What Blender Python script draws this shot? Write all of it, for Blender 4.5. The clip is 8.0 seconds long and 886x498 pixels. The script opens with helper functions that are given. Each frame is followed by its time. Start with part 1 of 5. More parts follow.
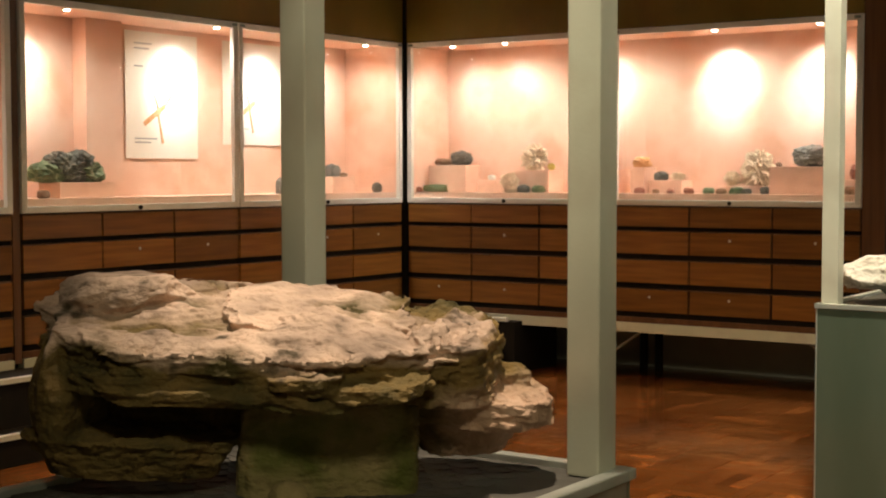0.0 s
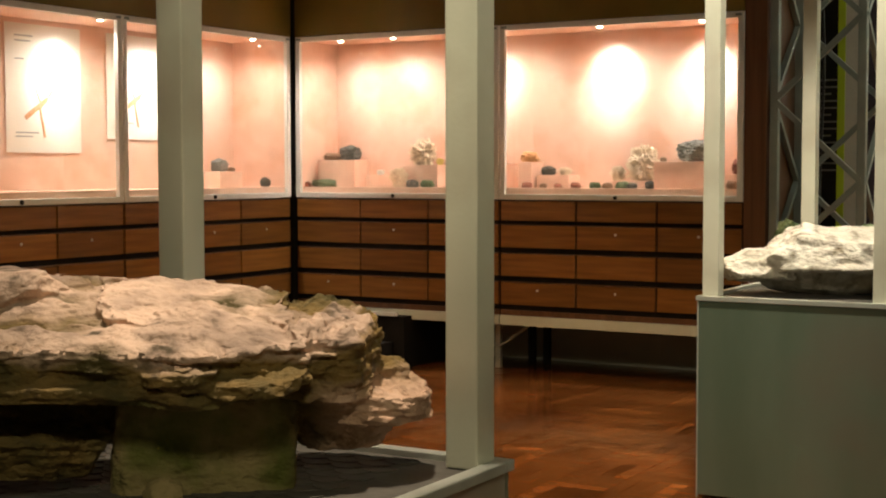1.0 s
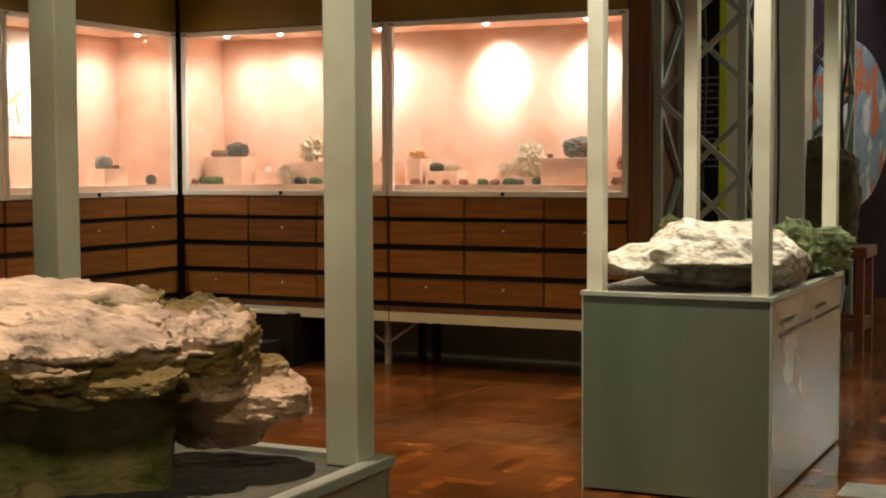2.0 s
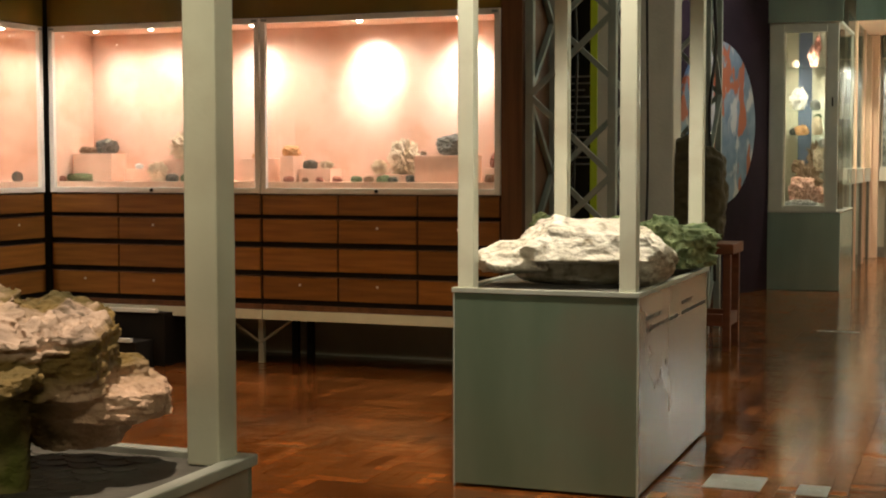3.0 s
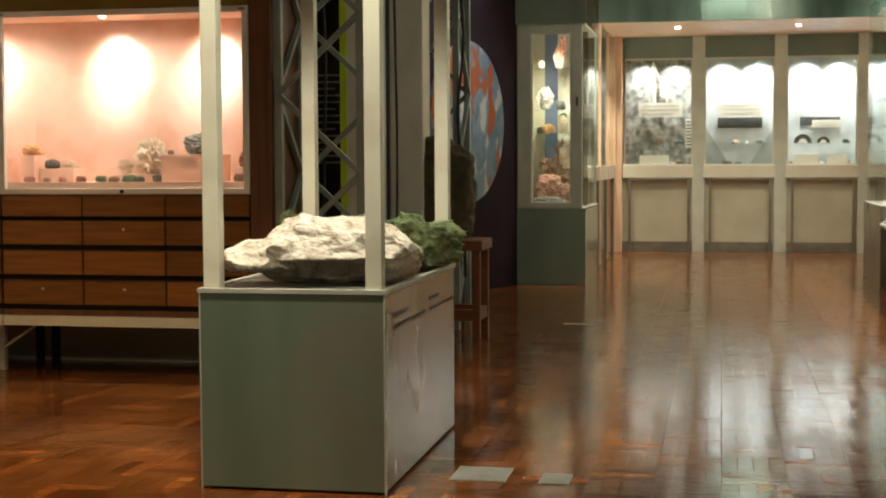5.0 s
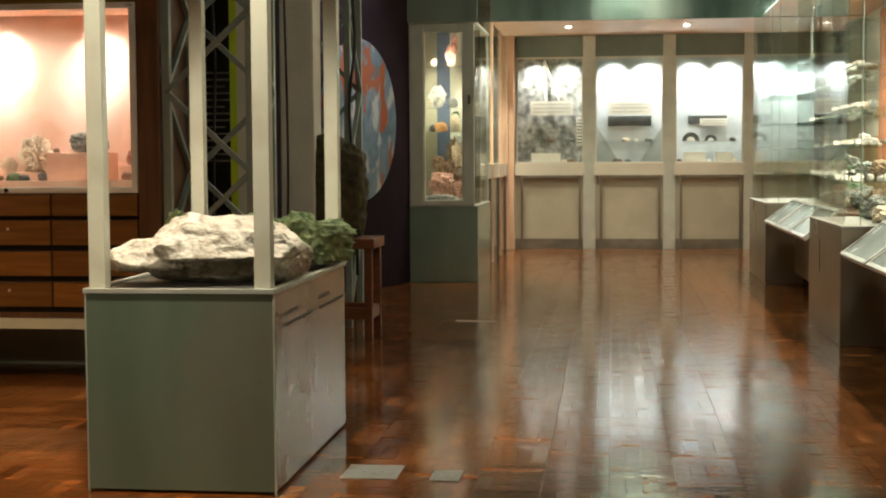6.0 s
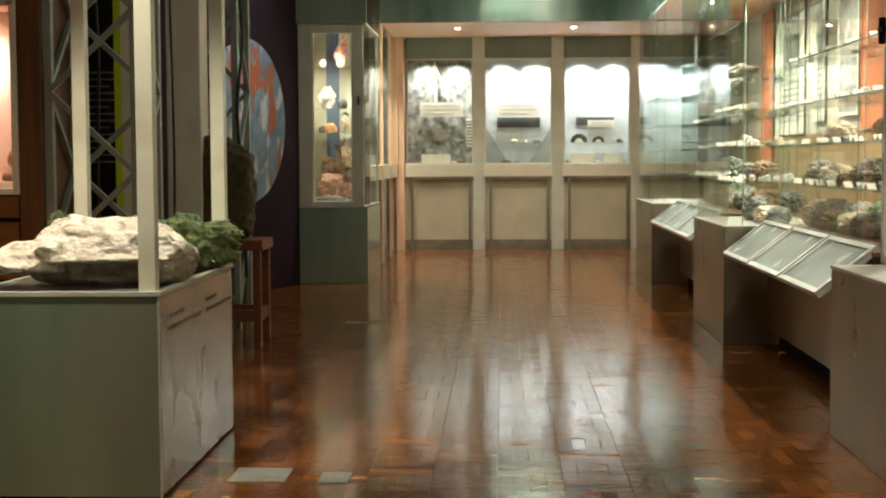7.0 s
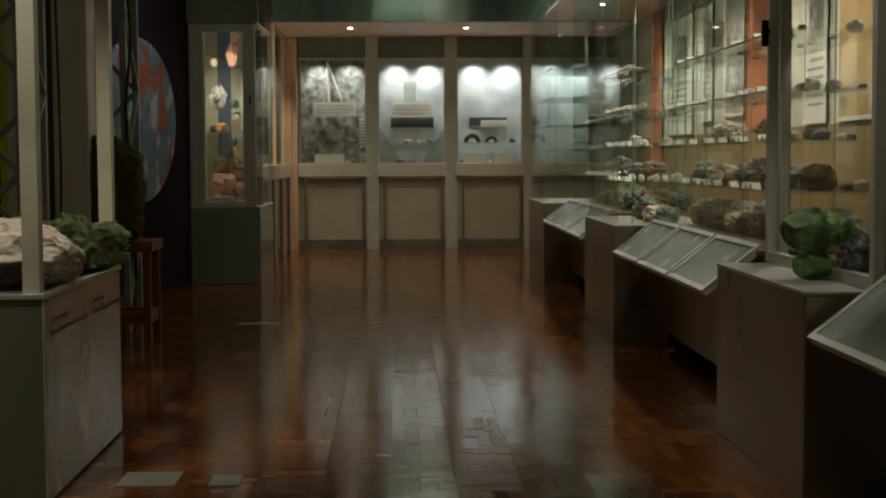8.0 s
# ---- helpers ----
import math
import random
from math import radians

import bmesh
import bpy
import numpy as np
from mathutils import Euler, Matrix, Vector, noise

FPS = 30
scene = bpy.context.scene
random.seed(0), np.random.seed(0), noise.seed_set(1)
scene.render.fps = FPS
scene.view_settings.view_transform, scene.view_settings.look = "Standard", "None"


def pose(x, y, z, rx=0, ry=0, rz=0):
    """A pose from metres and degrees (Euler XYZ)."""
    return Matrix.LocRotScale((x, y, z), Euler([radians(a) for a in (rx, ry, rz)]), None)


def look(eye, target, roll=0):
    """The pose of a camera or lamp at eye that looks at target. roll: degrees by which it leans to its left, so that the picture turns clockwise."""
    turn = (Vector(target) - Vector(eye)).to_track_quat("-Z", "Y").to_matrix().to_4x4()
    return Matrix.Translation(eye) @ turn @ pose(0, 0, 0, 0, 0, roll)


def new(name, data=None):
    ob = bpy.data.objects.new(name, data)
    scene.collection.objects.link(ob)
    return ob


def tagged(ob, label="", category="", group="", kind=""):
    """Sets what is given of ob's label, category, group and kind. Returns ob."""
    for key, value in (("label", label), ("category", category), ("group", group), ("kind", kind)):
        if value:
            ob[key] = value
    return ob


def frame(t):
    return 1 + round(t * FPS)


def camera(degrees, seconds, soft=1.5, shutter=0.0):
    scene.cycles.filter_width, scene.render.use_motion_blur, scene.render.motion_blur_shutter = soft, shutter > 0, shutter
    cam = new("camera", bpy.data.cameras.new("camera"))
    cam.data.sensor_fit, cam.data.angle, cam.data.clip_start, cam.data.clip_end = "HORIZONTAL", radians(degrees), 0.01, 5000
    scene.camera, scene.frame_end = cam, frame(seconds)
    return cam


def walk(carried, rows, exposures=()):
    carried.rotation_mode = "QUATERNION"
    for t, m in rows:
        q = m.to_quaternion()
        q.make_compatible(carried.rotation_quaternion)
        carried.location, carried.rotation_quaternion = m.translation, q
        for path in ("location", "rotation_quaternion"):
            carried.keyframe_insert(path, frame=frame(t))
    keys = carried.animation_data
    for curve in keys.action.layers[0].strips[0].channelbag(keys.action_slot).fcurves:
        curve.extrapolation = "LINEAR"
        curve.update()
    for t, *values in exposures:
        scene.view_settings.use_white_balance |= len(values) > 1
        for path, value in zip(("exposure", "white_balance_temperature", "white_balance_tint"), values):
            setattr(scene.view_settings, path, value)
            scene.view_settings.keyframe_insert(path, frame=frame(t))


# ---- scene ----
cam = camera(34.8, 8.0, soft=2.0)
PATH = [
    (0, (-0.114, 0.03, 1.276), (-1.244, 1.677, 1.17), -0.1),
    (0.5, (-0.103, 0.036, 1.274), (-1.173, 1.722, 1.166), -0.1),
    (1, (-0.092, 0.044, 1.273), (-1.094, 1.771, 1.16), -0.1),
    (1.5, (-0.082, 0.049, 1.273), (-1.021, 1.811, 1.157), -0.2),
    (3, (-0.043, 0.062, 1.272), (-0.753, 1.927, 1.15), -0.1),
    (3.5, (-0.032, 0.067, 1.272), (-0.665, 1.96, 1.148), -0.1),
    (4, (-0.018, 0.068, 1.272), (-0.567, 1.988, 1.148), -0.2),
    (4.5, (-0.005, 0.069, 1.272), (-0.476, 2.009, 1.148), -0.2),
    (5, (0.008, 0.074, 1.271), (-0.377, 2.033, 1.146), -0.3),
    (6.5, (0.041, 0.062, 1.274), (-0.125, 2.051, 1.145), -0.3),
    (7, (0.048, 0.065, 1.272), (-0.038, 2.059, 1.144), -0.3),
    (7.5, (0.056, 0.066, 1.273), (0.044, 2.062, 1.144), -0.3),
    (8, (0.065, 0.068, 1.273), (0.127, 2.063, 1.144), -0.3),
]
walk(cam, [(t, look(eye, target, roll)) for t, eye, target, roll in PATH], [(0, 0.95), (7.5, 0.95), (7.6, 0.8), (7.7, 0.45), (7.8, 0.0), (7.9, -0.5), (8.0, -0.85)])


# ---- world and large lights ----
world = bpy.data.worlds.new("world")
scene.world = world
world.use_nodes = True
world.node_tree.nodes["Background"].inputs[0].default_value = (0.9, 1.0, 0.85, 1)
world.node_tree.nodes["Background"].inputs[1].default_value = 0.0008


def lamp(name, kind, energy, colour, m, size=0.1, angle=60, blend=0.6):
    data = bpy.data.lights.new(name, kind)
    data.energy, data.color = energy, colour
    if kind == "AREA":
        data.shape, data.size = "SQUARE", size
    else:
        data.shadow_soft_size = size
    if kind == "SPOT":
        data.spot_size, data.spot_blend = radians(angle), blend
    ob = new(name, data)
    ob.matrix_world = m
    return tagged(ob, kind="structure")


WARM, PALE, GREEN = (1.0, 0.90, 0.80), (1.0, 0.93, 0.75), (1.0, 0.98, 0.76)
CEIL = 3.9
# unseen overhead spots on rocks, board and posts, and added soft ceiling fills
lamp("unseen_spot", "SPOT", 230, (1.0, 0.82, 0.62), look((-1.4, 2.0, 3.75), (-1.55, 1.92, 0.95)), 0.03, 24, 0.9)
lamp("unseen_spot", "SPOT", 280, (1.0, 0.9, 0.72), look((-1.55, 4.45, 3.75), (-1.6, 5.85, 1.1)), 0.10, 46, 0.7)
lamp("unseen_spot", "SPOT", 120, (1.0, 0.93, 0.8), look((0.6, 4.6, 3.7), (1.8, 5.7, 0.9)), 0.04, 40, 0.5)
lamp("unseen_spot", "SPOT", 90, (0.9, 0.84, 1.0), look((-1.2, 11.8, 3.7), (-2.6, 13.3, 2.3)), 0.04, 46, 0.9)
lamp("ceiling_fill", "SPOT", 290, (1.0, 0.66, 0.32), look((-3.7, 4.7, 3.8), (-3.7, 5.4, 0)), 0.6, 100, 1.0)
lamp("ceiling_fill", "AREA", 40, (1.0, 0.91, 0.62), pose(1.0, -1.2, 3.8), 0.8)
# spot added to brighten the near posts, its source unseen
lamp("unseen_spot", "SPOT", 170, (1.0, 0.92, 0.68), look((-0.1, -0.9, 3.75), (-1.3, 2.3, 1.85)), 0.12, 23, 0.8)
lamp("ceiling_fill", "AREA", 15, GREEN, pose(0.2, 6.8, 3.8), 1.0)
lamp("ceiling_fill", "AREA", 14, GREEN, pose(0.2, 11.5, 3.8), 1.0)
lamp("ceiling_fill", "AREA", 32, GREEN, pose(0.3, 15.6, 3.8), 0.8)


# ---- materials ----
def colour_node(nt, a, b, scale, detail=6.0, low=0.35, high=0.65, coords=None, stretch=(1, 1, 1)):
    tc = nt.nodes.new("ShaderNodeTexCoord")
    mp = nt.nodes.new("ShaderNodeMapping")
    mp.inputs["Scale"].default_value = stretch
    nt.links.new(tc.outputs[coords or "Object"], mp.inputs[0])
    tx = nt.nodes.new("ShaderNodeTexNoise")
    tx.inputs["Scale"].default_value, tx.inputs["Detail"].default_value = scale, detail
    nt.links.new(mp.outputs[0], tx.inputs["Vector"])
    rp = nt.nodes.new("ShaderNodeValToRGB")
    rp.color_ramp.elements[0].position, rp.color_ramp.elements[1].position = low, high
    rp.color_ramp.elements[0].color, rp.color_ramp.elements[1].color = (*a, 1), (*b, 1)
    nt.links.new(tx.outputs[0], rp.inputs[0])
    return rp.outputs[0], tx.outputs[0]


def mixed(nt, a, b, fac, kind="MIX"):
    mx = nt.nodes.new("ShaderNodeMix")
    mx.data_type, mx.blend_type = "RGBA", kind
    for src, n in ((a, 6), (b, 7)):
        if isinstance(src, tuple):
            mx.inputs[n].default_value = (*src, 1)
        else:
            nt.links.new(src, mx.inputs[n])
    if isinstance(fac, float):
        mx.inputs[0].default_value = fac
    else:
        nt.links.new(fac, mx.inputs[0])
    return mx.outputs[2]


def mat(name, a, b=None, scale=8.0, rough=0.5, metal=0.0, bump=0.0, bump_scale=60.0, stretch=(1, 1, 1), stain=None, rnd=0.0, rough_var=0.1, coat=0.0, coords=None):
    m = bpy.data.materials.new(name)
    m.use_nodes = True
    nt = m.node_tree
    bs = nt.nodes["Principled BSDF"]
    b = b or tuple(min(1, c * 1.15) for c in a)
    col, fac = colour_node(nt, a, b, scale, stretch=stretch, coords=coords)
    if stain:
        c2, f2 = colour_node(nt, (0, 0, 0), (1, 1, 1), stain[1], low=0.5, high=0.72, coords=coords)
        col = mixed(nt, col, stain[0], c2)
    if rnd:
        oi = nt.nodes.new("ShaderNodeObjectInfo")
        gi = nt.nodes.new("ShaderNodeNewGeometry")
        ad = nt.nodes.new("ShaderNodeMath")
        ad.operation = "ADD"
        nt.links.new(oi.outputs["Random"], ad.inputs[0])
        nt.links.new(gi.outputs["Random Per Island"], ad.inputs[1])
        fr = nt.nodes.new("ShaderNodeMath")
        fr.operation = "FRACT"
        nt.links.new(ad.outputs[0], fr.inputs[0])
        mr = nt.nodes.new("ShaderNodeMapRange")
        mr.inputs["To Min"].default_value, mr.inputs["To Max"].default_value = 1 - rnd, 1 + rnd
        nt.links.new(fr.outputs[0], mr.inputs[0])
        hs = nt.nodes.new("ShaderNodeHueSaturation")
        nt.links.new(mr.outputs[0], hs.inputs["Value"])
        nt.links.new(col, hs.inputs["Color"])
        col = hs.outputs[0]
    nt.links.new(col, bs.inputs["Base Color"])
    bs.inputs["Metallic"].default_value = metal
    mr = nt.nodes.new("ShaderNodeMapRange")
    mr.inputs["To Min"].default_value, mr.inputs["To Max"].default_value = max(0, rough - rough_var), min(1, rough + rough_var)
    nt.links.new(fac, mr.inputs[0])
    nt.links.new(mr.outputs[0], bs.inputs["Roughness"])
    if coat:
        bs.inputs["Coat Weight"].default_value, bs.inputs["Coat Roughness"].default_value = coat, 0.15
    if bump:
        _, f3 = colour_node(nt, (0, 0, 0), (1, 1, 1), bump_scale, stretch=stretch, coords=coords)
        bp = nt.nodes.new("ShaderNodeBump")
        bp.inputs["Strength"].default_value, bp.inputs["Distance"].default_value = bump, 0.02
        nt.links.new(f3, bp.inputs["Height"])
        nt.links.new(bp.outputs[0], bs.inputs["Normal"])
    return m


def glow(name, colour, strength):
    m = bpy.data.materials.new(name)
    m.use_nodes = True
    bs = m.node_tree.nodes["Principled BSDF"]
    bs.inputs["Emission Color"].default_value, bs.inputs["Emission Strength"].default_value = (*colour, 1), strength
    return m


def glass(name, tint=(0.9, 1.0, 0.95), rough=0.0):
    m = bpy.data.materials.new(name)
    m.use_nodes = True
    nt = m.node_tree
    nt.nodes.remove(nt.nodes["Principled BSDF"])
    tr, gl = (nt.nodes.new("ShaderNodeBsdf" + k) for k in ("Transparent", "Glossy"))
    tr.inputs[0].default_value = (*tint, 1)
    gl.inputs["Roughness"].default_value = 0.02 + rough
    mx = nt.nodes.new("ShaderNodeMixShader")
    lw = nt.nodes.new("ShaderNodeLayerWeight")
    lw.inputs[0].default_value = 0.5
    pw = nt.nodes.new("ShaderNodeMath")
    pw.operation = "POWER"
    pw.inputs[1].default_value = 4.0
    nt.links.new(lw.outputs["Facing"], pw.inputs[0])
    ma = nt.nodes.new("ShaderNodeMath")
    ma.operation = "MULTIPLY_ADD"
    ma.inputs[1].default_value, ma.inputs[2].default_value = 0.4, 0.03
    nt.links.new(pw.outputs[0], ma.inputs[0])
    nt.links.new(ma.outputs[0], mx.inputs[0])
    nt.links.new(tr.outputs[0], mx.inputs[1])
    nt.links.new(gl.outputs[0], mx.inputs[2])
    nt.links.new(mx.outputs[0], nt.nodes["Material Output"].inputs[0])
    return m


M_POST = mat("cream_paint", (0.60, 0.60, 0.47), (0.66, 0.65, 0.52), 5, 0.45, bump=0.03, bump_scale=120, stain=((0.5, 0.46, 0.35), 3))
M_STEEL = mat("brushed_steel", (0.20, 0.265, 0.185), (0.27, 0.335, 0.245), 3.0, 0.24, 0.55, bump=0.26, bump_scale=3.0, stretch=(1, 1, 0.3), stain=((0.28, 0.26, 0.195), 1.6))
M_NOSE = mat("white_nosing", (0.68, 0.66, 0.58), (0.76, 0.74, 0.66), 6, 0.5)
# east row steel, the floor's brown reflection mixed into its base colour
M_STEELB = mat("reflection_browned_steel", (0.27, 0.235, 0.18), (0.35, 0.305, 0.235), 2.2, 0.30, 0.7, bump=0.14, bump_scale=3.0, stretch=(1, 1, 0.35), stain=((0.24, 0.23, 0.18), 1.6))
M_ALU = mat("aluminium_trim", (0.62, 0.63, 0.60), (0.72, 0.72, 0.68), 6, 0.35, 0.7)
M_FRAME = mat("grey_frame_paint", (0.54, 0.56, 0.49), (0.62, 0.63, 0.55), 6, 0.4, 0.3)
M_CASEFRAME = mat("pale_grey_frame_paint", (0.74, 0.72, 0.66), (0.80, 0.78, 0.72), 6, 0.45)
M_WOOD = mat("drawer_wood", (0.185, 0.07, 0.012), (0.28, 0.114, 0.022), 4, 0.42, bump=0.05, bump_scale=30, stretch=(0.6, 0.6, 9), rnd=0.22, coords="Object")
M_CARC = mat("cabinet_wood", (0.10, 0.042, 0.016), (0.16, 0.07, 0.027), 3, 0.5, bump=0.04, bump_scale=30, stretch=(9, 9, 0.5))
M_FASC = mat("olive_brown_panel", (0.20, 0.130, 0.014), (0.24, 0.155, 0.02), 2, 0.55, stain=((0.17, 0.105, 0.014), 1.5))
M_BLACK = mat("black_void", (0.012, 0.010, 0.008), (0.02, 0.016, 0.012), 5, 0.7)
M_PEACH = mat("peach_plaster", (0.815, 0.53, 0.395), (0.86, 0.61, 0.48), 5, 0.85, bump=0.12, bump_scale=25, stain=((0.76, 0.44, 0.29), 3.6))
M_BLOCK = mat("cream_block", (0.79, 0.53, 0.40), (0.85, 0.60, 0.475), 12, 0.8)
M_PAPER = mat("paper", (0.80, 0.76, 0.66), (0.84, 0.80, 0.70), 6, 0.8)
M_WALL = mat("wall_paint", (0.42, 0.40, 0.30), (0.48, 0.46, 0.36), 2, 0.8, bump=0.05, bump_scale=50)
# ceiling out of view, its tone set dark to hold back bounced light
M_CEIL = mat("ceiling_paint", (0.05, 0.05, 0.045), (0.07, 0.065, 0.06), 2, 0.8)
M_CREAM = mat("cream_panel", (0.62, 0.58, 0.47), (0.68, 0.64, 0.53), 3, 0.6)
# the cream panel in a darker tone
M_DIMCREAM = mat("darker_cream_panel", (0.42, 0.38, 0.28), (0.48, 0.44, 0.33), 3, 0.6)
M_TAN = mat("tan_soffit", (0.72, 0.48, 0.32), (0.78, 0.54, 0.37), 3, 0.5)
# pale upright streaks in this colour stand in for the bulkhead's reflections
M_GREENGL = mat("green_tinted_panel", (0.15, 0.25, 0.21), (0.50, 0.62, 0.55), 1.3, 0.14, 0.7, bump=0.4, bump_scale=2.0, stretch=(1, 1, 0.2))
M_PURPLE = mat("dark_purple_board", (0.015, 0.008, 0.012), (0.024, 0.014, 0.02), 2, 0.75)
M_TRUSS = mat("truss_grey_paint", (0.26, 0.30, 0.27), (0.33, 0.37, 0.33), 6, 0.5, 0.3)
M_CONC = mat("concrete", (0.60, 0.57, 0.50), (0.70, 0.66, 0.58), 4, 0.8, bump=0.15, bump_scale=40)
M_LIME = mat("lime_paint", (0.48, 0.62, 0.03), (0.56, 0.70, 0.04), 4, 0.5)
M_STAND = mat("red_brown_wood", (0.13, 0.036, 0.013), (0.19, 0.056, 0.02), 5, 0.45, stretch=(1, 1, 6))
M_LEG = mat("bronze_grey_metal", (0.20, 0.18, 0.14), (0.27, 0.24, 0.19), 6, 0.4, 0.5)
M_GLASS = glass("clear_glass", (0.98, 1.0, 0.99))
M_GREENGLASS = glass("green_edge_glass", (0.965, 0.995, 0.98))
M_BULB = glow("bulb", (1.0, 0.9, 0.75), 40)
M_FLOORBASE = mat("dark_joint", (0.05, 0.018, 0.008), (0.07, 0.025, 0.012), 6, 0.5)


for k, v in ((M_PURPLE, 0.1), (M_BLACK, 0.15), (M_WALL, 0.2)):
    k.node_tree.nodes["Principled BSDF"].inputs["Specular IOR Level"].default_value = v


def floor_material():
    """Waxed parquet: each strip its own tone, a few much paler."""
    m = mat("parquet_wood", (0.155, 0.052, 0.013), (0.22, 0.078, 0.02), 9.0, 0.12, bump=0.08, bump_scale=14, rough_var=0.07, stain=((0.12, 0.038, 0.011), 1.3))
    nt = m.node_tree
    bs = nt.nodes["Principled BSDF"]
    old = bs.inputs["Base Color"].links[0].from_socket
    oi = nt.nodes.new("ShaderNodeObjectInfo")
    gi = nt.nodes.new("ShaderNodeNewGeometry")
    ad = nt.nodes.new("ShaderNodeMath")
    ad.operation = "ADD"
    nt.links.new(oi.outputs["Random"], ad.inputs[0])
    nt.links.new(gi.outputs["Random Per Island"], ad.inputs[1])
    fr = nt.nodes.new("ShaderNodeMath")
    fr.operation = "FRACT"
    nt.links.new(ad.outputs[0], fr.inputs[0])
    rp = nt.nodes.new("ShaderNodeValToRGB")
    e = rp.color_ramp.elements
    e[0].color, e[1].color = (0.6, 0.6, 0.6, 1), (1.6, 1.5, 1.35, 1)
    for at, v in ((0.55, 0.95), (0.88, 1.2), (0.94, 1.55)):
        n = e.new(at)
        n.color = (v, v, v, 1)
    nt.links.new(fr.outputs[0], rp.inputs[0])
    nt.links.new(mixed(nt, old, rp.outputs[0], 1.0, "MULTIPLY"), bs.inputs["Base Color"])
    bs.inputs["Specular IOR Level"].default_value = 0.4
    return m


M_FLOOR = floor_material()


# ---- mesh helpers ----
def bx(bm, x0, x1, y0, y1, z0, z1, bevel=0.0):
    made = bmesh.ops.create_cube(bm, size=1, matrix=Matrix.LocRotScale(((x0 + x1) / 2, (y0 + y1) / 2, (z0 + z1) / 2), None, (abs(x1 - x0), abs(y1 - y0), abs(z1 - z0))))
    if bevel:
        vs = set(made["verts"])
        es = [e for e in bm.edges if e.verts[0] in vs and e.verts[1] in vs]
        bmesh.ops.bevel(bm, geom=es, offset=bevel, segments=2, affect="EDGES", profile=0.6)
    return bm


def box(x0, x1, y0, y1, z0, z1, bevel=0.0):
    return bx(bmesh.new(), x0, x1, y0, y1, z0, z1, bevel)


def mesh_of(name, bm, material, smooth=False):
    me = bpy.data.meshes.new(name)
    bm.to_mesh(me)
    bm.free()
    me.materials.append(material)
    if smooth:
        for p in me.polygons:
            p.use_smooth = True
    return me


def part(name, bm, material, parent=None, label="", smooth=False):
    ob = new(name, mesh_of(name, bm, material, smooth))
    ob.parent = parent
    return tagged(ob, label) if label else ob


def thing(name, at, label, category, group="", kind=""):
    ob = new(name)
    ob.empty_display_size = 0.1
    ob.location = at
    return tagged(ob, label, category, group, kind)


def setting(name, bm, material, label=""):
    return tagged(part(name, bm, material), label or name.replace("_", " "), "", "", "structure")


def rod(bm, p, q, r, sides=10):
    p, q = Vector(p), Vector(q)
    d = q - p
    m = Matrix.Translation((p + q) / 2) @ d.to_track_quat("Z", "Y").to_matrix().to_4x4()
    bmesh.ops.create_cone(bm, cap_ends=True, segments=sides, radius1=r, radius2=r, depth=d.length, matrix=m)
    return bm


def bar(bm, p, q, w, t):
    """A flat rectangular bar from p to q, w wide, t thick."""
    p, q = Vector(p), Vector(q)
    d = q - p
    m = Matrix.Translation((p + q) / 2) @ d.to_track_quat("Z", "Y").to_matrix().to_4x4() @ Matrix.Diagonal((w, t, d.length, 1))
    bmesh.ops.create_cube(bm, size=1, matrix=m)
    return bm


def smooth(a):
    a = min(1.0, max(0.0, a))
    return a * a * (3 - 2 * a)


def stone(size, seed, sub=4, rough=0.25, strata=0.0, fine=0.06, flat=0.0, squash=1.0, layers=6.0, shelf=0.7, m=None, crag=2.6, profile=None):
    """A lump of rock: a ball pushed in and out by noise, with stepped ledges where strata is set, cut flat below."""
    bm = bmesh.new()
    bmesh.ops.create_icosphere(bm, subdivisions=sub, radius=1)
    off = Vector((seed * 7.3, seed * 3.1, seed * 5.7))
    ratio = Vector((1, size[1] / size[0], size[2] / size[0]))
    for v in bm.verts:
        p = v.co.normalized()
        sx = max(abs(p.x), abs(p.y), abs(p.z))
        p = p.lerp(p / sx, 0.45 * squash)
        w = Vector((p.x * ratio.x, p.y * ratio.y, p.z * ratio.z))
        n = noise.fractal(w * 1.6 + off, 1.0, 2.0, 4)
        f = noise.turbulence(w * crag * 2 + off, 5, True)
        cell = noise.voronoi(w * crag + off)[0]
        r = 1 + rough * n - fine * f + fine * 1.6 * (cell[1] - cell[0])
        z = p.z
        if strata:
            lift = 0.55 * noise.noise(w * 1.3 + off) + 0.25 * noise.noise(w * 4 + off)
            lv = z * layers * 0.5 + lift
            base = math.floor(lv)
            fr = lv - base
            step = (base + smooth((fr - 0.5) * 3 + 0.5) - lift) / (layers * 0.5)
            z += (step - z) * shelf
            r += strata * (noise.noise(Vector((base * 3.7, seed * 1.9, w.x * 1.2))) + 0.4 * noise.noise(Vector((lv * 5, off.y, w.x * 2 + w.y * 2))))
        q = Vector((p.x * r, p.y * r, z * (1 + (r - 1) * 0.8)))
        if flat and q.z < -flat:
            q.z = -flat + (q.z + flat) * 0.1
        g = profile(q.x) if profile else 1.0
        v.co = (q.x * size[0], q.y * size[1] * (0.5 + 0.5 * g), q.z * size[2] * g)
    if m:
        bmesh.ops.transform(bm, matrix=m, verts=bm.verts)
    return bm


def lumps(pieces):
    """Several lumps of rock grown together into one mesh; each piece is (bmesh, material slot)."""
    out = bmesh.new()
    for bm, slot in pieces:
        for f in bm.faces:
            f.material_index = slot
        me = bpy.data.meshes.new("lump")
        bm.to_mesh(me)
        bm.free()
        out.from_mesh(me)
        bpy.data.meshes.remove(me)
    return out


